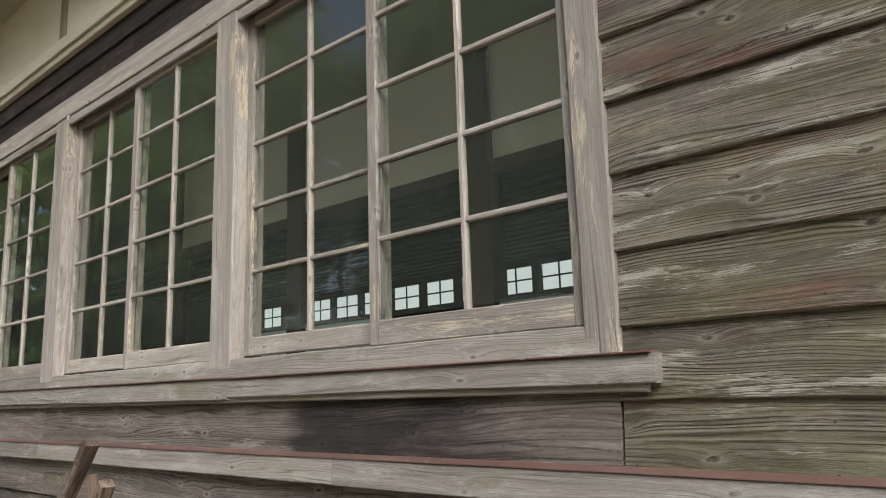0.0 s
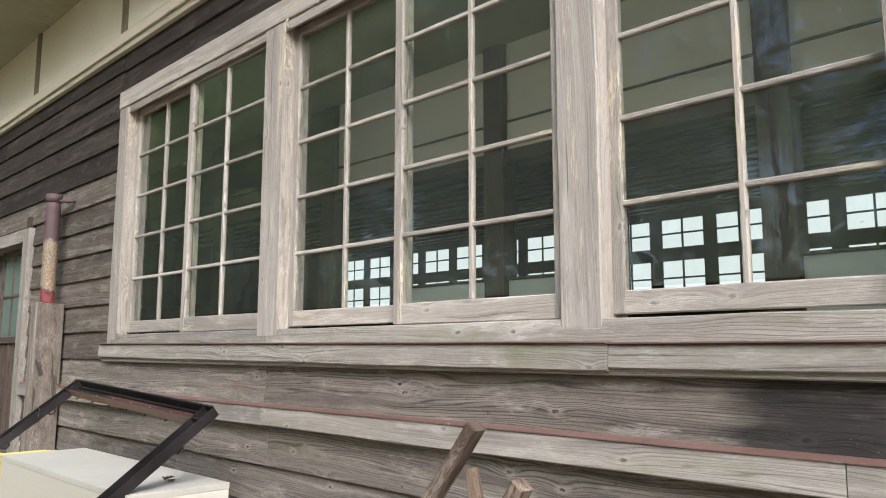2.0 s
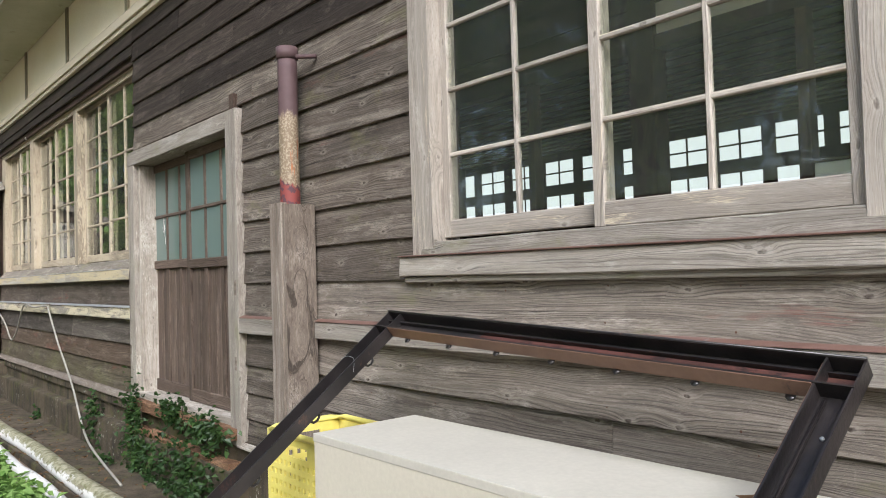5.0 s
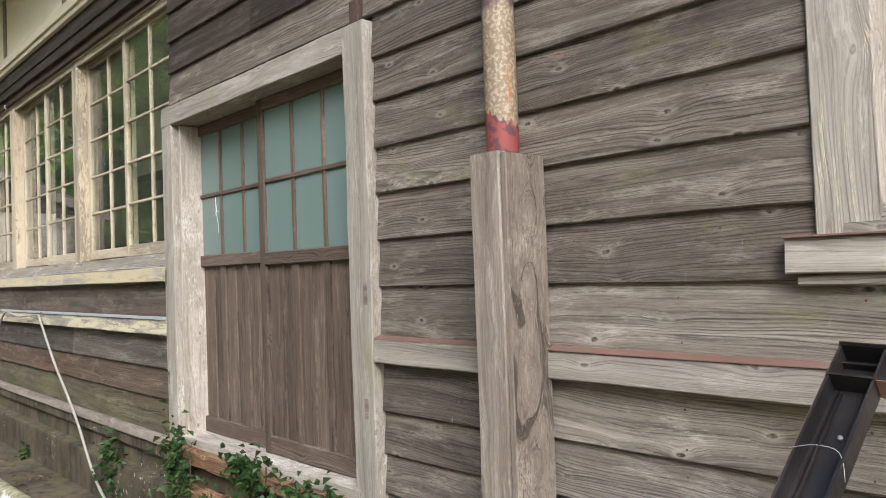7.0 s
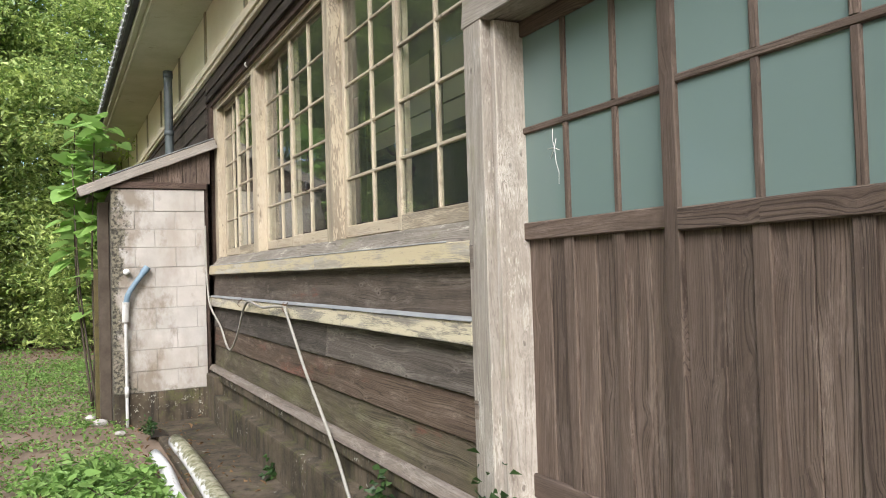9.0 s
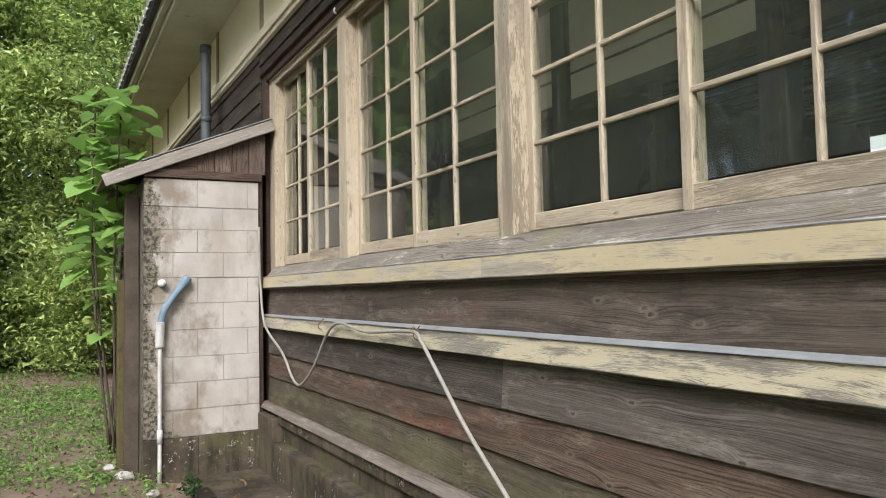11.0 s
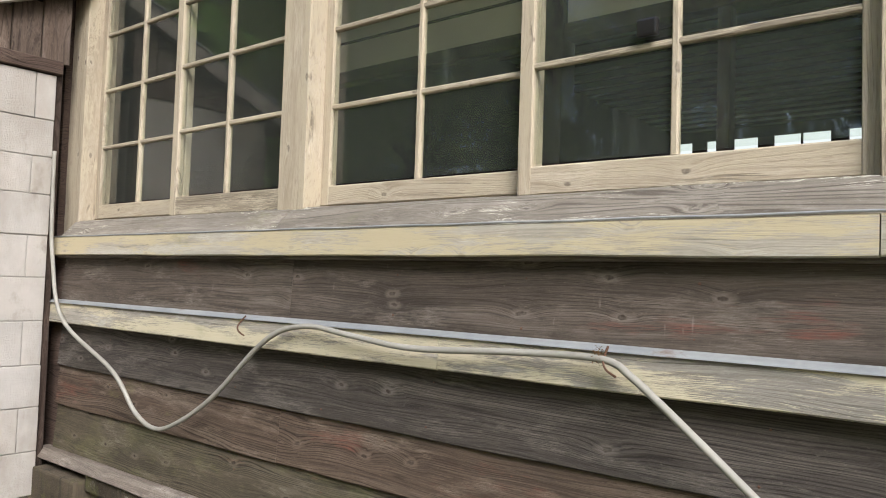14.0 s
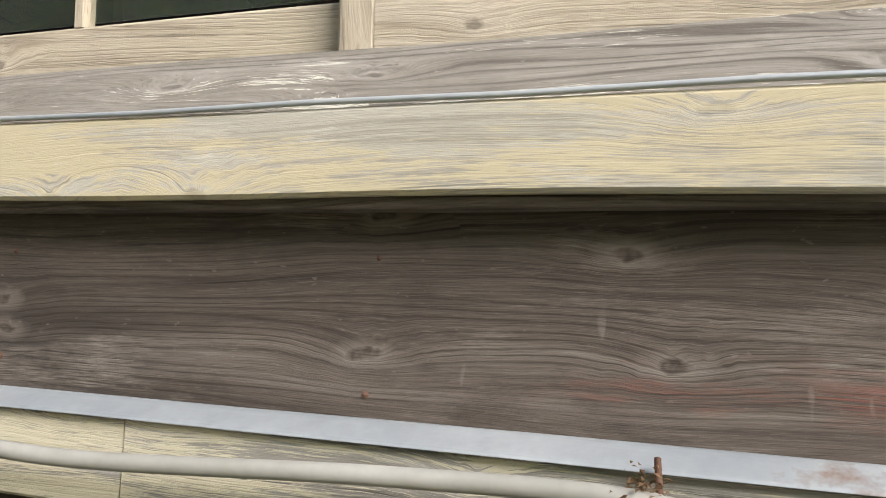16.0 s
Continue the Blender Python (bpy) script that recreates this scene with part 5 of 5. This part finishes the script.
def crown_mesh(seed, height, radius, n, long, wide, clumps=90, fine=1.0):
    r = np.random.default_rng(seed)
    u = r.random(clumps)
    zc = height * (0.03 + 0.95 * u)
    rad = radius * np.sqrt(np.clip(1.05 - (1.7 * (u - 0.42)) ** 2, 0.1, 1))
    ang = r.uniform(0, 2 * math.pi, clumps)
    rr = rad * np.sqrt(r.uniform(0.2, 1.0, clumps))
    c = np.stack([rr * np.cos(ang), rr * np.sin(ang), zc], 1)
    size = r.uniform(0.35, 0.85, clumps) * radius / 2.6 * fine
    k = r.integers(0, clumps, n)
    p = c[k] + r.normal(size=(n, 3)) * size[k][:, None] * np.array([1, 1, 0.38])
    s = np.concatenate([p, r.uniform(0.6, 1.4, (n, 1))], 1)
    return leaves(s, long, wide, 0.5, seed)


crowns = []
for sd, height, wide, count, long, broad, clumps, fine in ((11, 11.0, 3.0, 52000, 0.14, 0.06, 170, 0.62), (12, 11.0, 3.0, 52000, 0.13, 0.065, 150, 0.66), (13, 11.0, 3.0, 13000, 0.24, 0.10, 120, 0.9), (14, 12.5, 3.4, 13000, 0.22, 0.09, 120, 0.62)):
    v, f = crown_mesh(sd, height, wide, count, long, broad, clumps, fine)
    me = bpy.data.meshes.new("crown")
    me.from_pydata(v, [], f)
    me.materials.append(FOLIAGE)
    crowns.append(me)


def trunk_mesh(seed):
    r = random.Random(seed)
    bm = bmesh.new()

    def limb(a, b, ra, rb):
        d = b - a
        m = Matrix.Translation((a + b) / 2) @ d.to_track_quat("Z", "Y").to_matrix().to_4x4()
        bmesh.ops.create_cone(bm, cap_ends=True, segments=8, radius1=ra, radius2=rb, depth=d.length, matrix=m)
    p = Vector((0, 0, -0.2))
    rad = 0.2
    for k in range(6):
        q = p + Vector((r.gauss(0, 0.25), r.gauss(0, 0.25), 1.6))
        limb(p, q, rad, rad * 0.82)
        if k > 0:
            for j in range(2):
                a = r.uniform(0, 6.3)
                limb(q, q + Vector((1.7 * math.cos(a), 1.7 * math.sin(a), 0.9)), rad * 0.45, rad * 0.12)
        p, rad = q, rad * 0.82
    me = bpy.data.meshes.new("trunk")
    bm.to_mesh(me)
    bm.free()
    me.materials.append(BARK)
    return me


trunks = [trunk_mesh(s) for s in (1, 2)]


def tree(x, y, s, turn, k, squash=1.0):
    # scales of 0.35 and below are low bushes added to fill gaps
    t = thing("tree", "leafy tree or low bush at the edge of the wood", "tree", (x, y, 0), "trees round the school yard")
    for name, me in (("trunk", trunks[k % 2]), ("crown", crowns[k])):
        o = new(name, me)
        o.matrix_basis = pose(x, y, 0, 0, 0, turn) @ Matrix.Diagonal((s, s, s * squash, 1))
        adopt(o, t)


k = 0
# wood beyond the shed
for x, y, s, q in ((-25, 2.0, 0.8, 1.0), (-27, -1.5, 1.0, 1.0), (-26.5, -5.5, 0.95, 1.0), (-28.5, 4.5, 1.0, 1.1), (-31, 0.5, 1.2, 1.2), (-31, -4, 1.25, 1.2), (-27, -10, 1.1, 1.0), (-33, -9, 1.3, 1.2), (-35, 4, 1.4, 1.2),
                   (-23.5, -9.5, 0.9, 1.0), (-29, 3.2, 0.35, 0.8), (-29.5, -0.4, 0.35, 0.8), (-29, -3.6, 0.35, 0.8), (-29.5, -7.5, 0.35, 0.8), (-37, -3, 1.5, 1.3), (-24.5, 0.9, 0.3, 0.6), (-25.2, -1.8, 0.28, 0.6), (-24.6, -4.6, 0.3, 0.55), (-25.5, 3.2, 0.3, 0.6), (-24, -7.6, 0.3, 0.6)):
    tree(x, y, s, 47 * k, k % 2 if s > 0.5 and k < 9 else 2, q)
    k += 1
# wood behind the walker
for x, y, s, q in ((-24, -17, 1.1, 1.0), (-19, -18, 1.05, 1.1), (-14.5, -18.5, 1.1, 1.0), (-10, -18, 1.0, 1.1), (-5.5, -19, 1.1, 0.95), (-1.5, -17, 0.9, 0.95), (2.5, -19, 1.0, 0.95), (6.5, -17, 0.9, 0.9), (9, -18, 1.0, 0.9), (-21, -24, 1.4, 1.1), (-12, -25, 1.4, 1.0), (14, -14, 1.0, 0.9), (-17, -15.5, 0.35, 0.8), (-8, -16, 0.35, 0.7), (0, -16, 0.3, 0.8), (-32, -18, 1.5, 1.1), (-40, -22, 1.8, 1.1), (-29, -28, 1.7, 1.1), (-45, -12, 1.8, 1.1), (-50, -26, 2.0, 1.1)):
    tree(x, y, s, 61 * k, 3 if -13 < x < 8 else 2, q * (1.3 if s > 0.5 else 1.0))
    k += 1
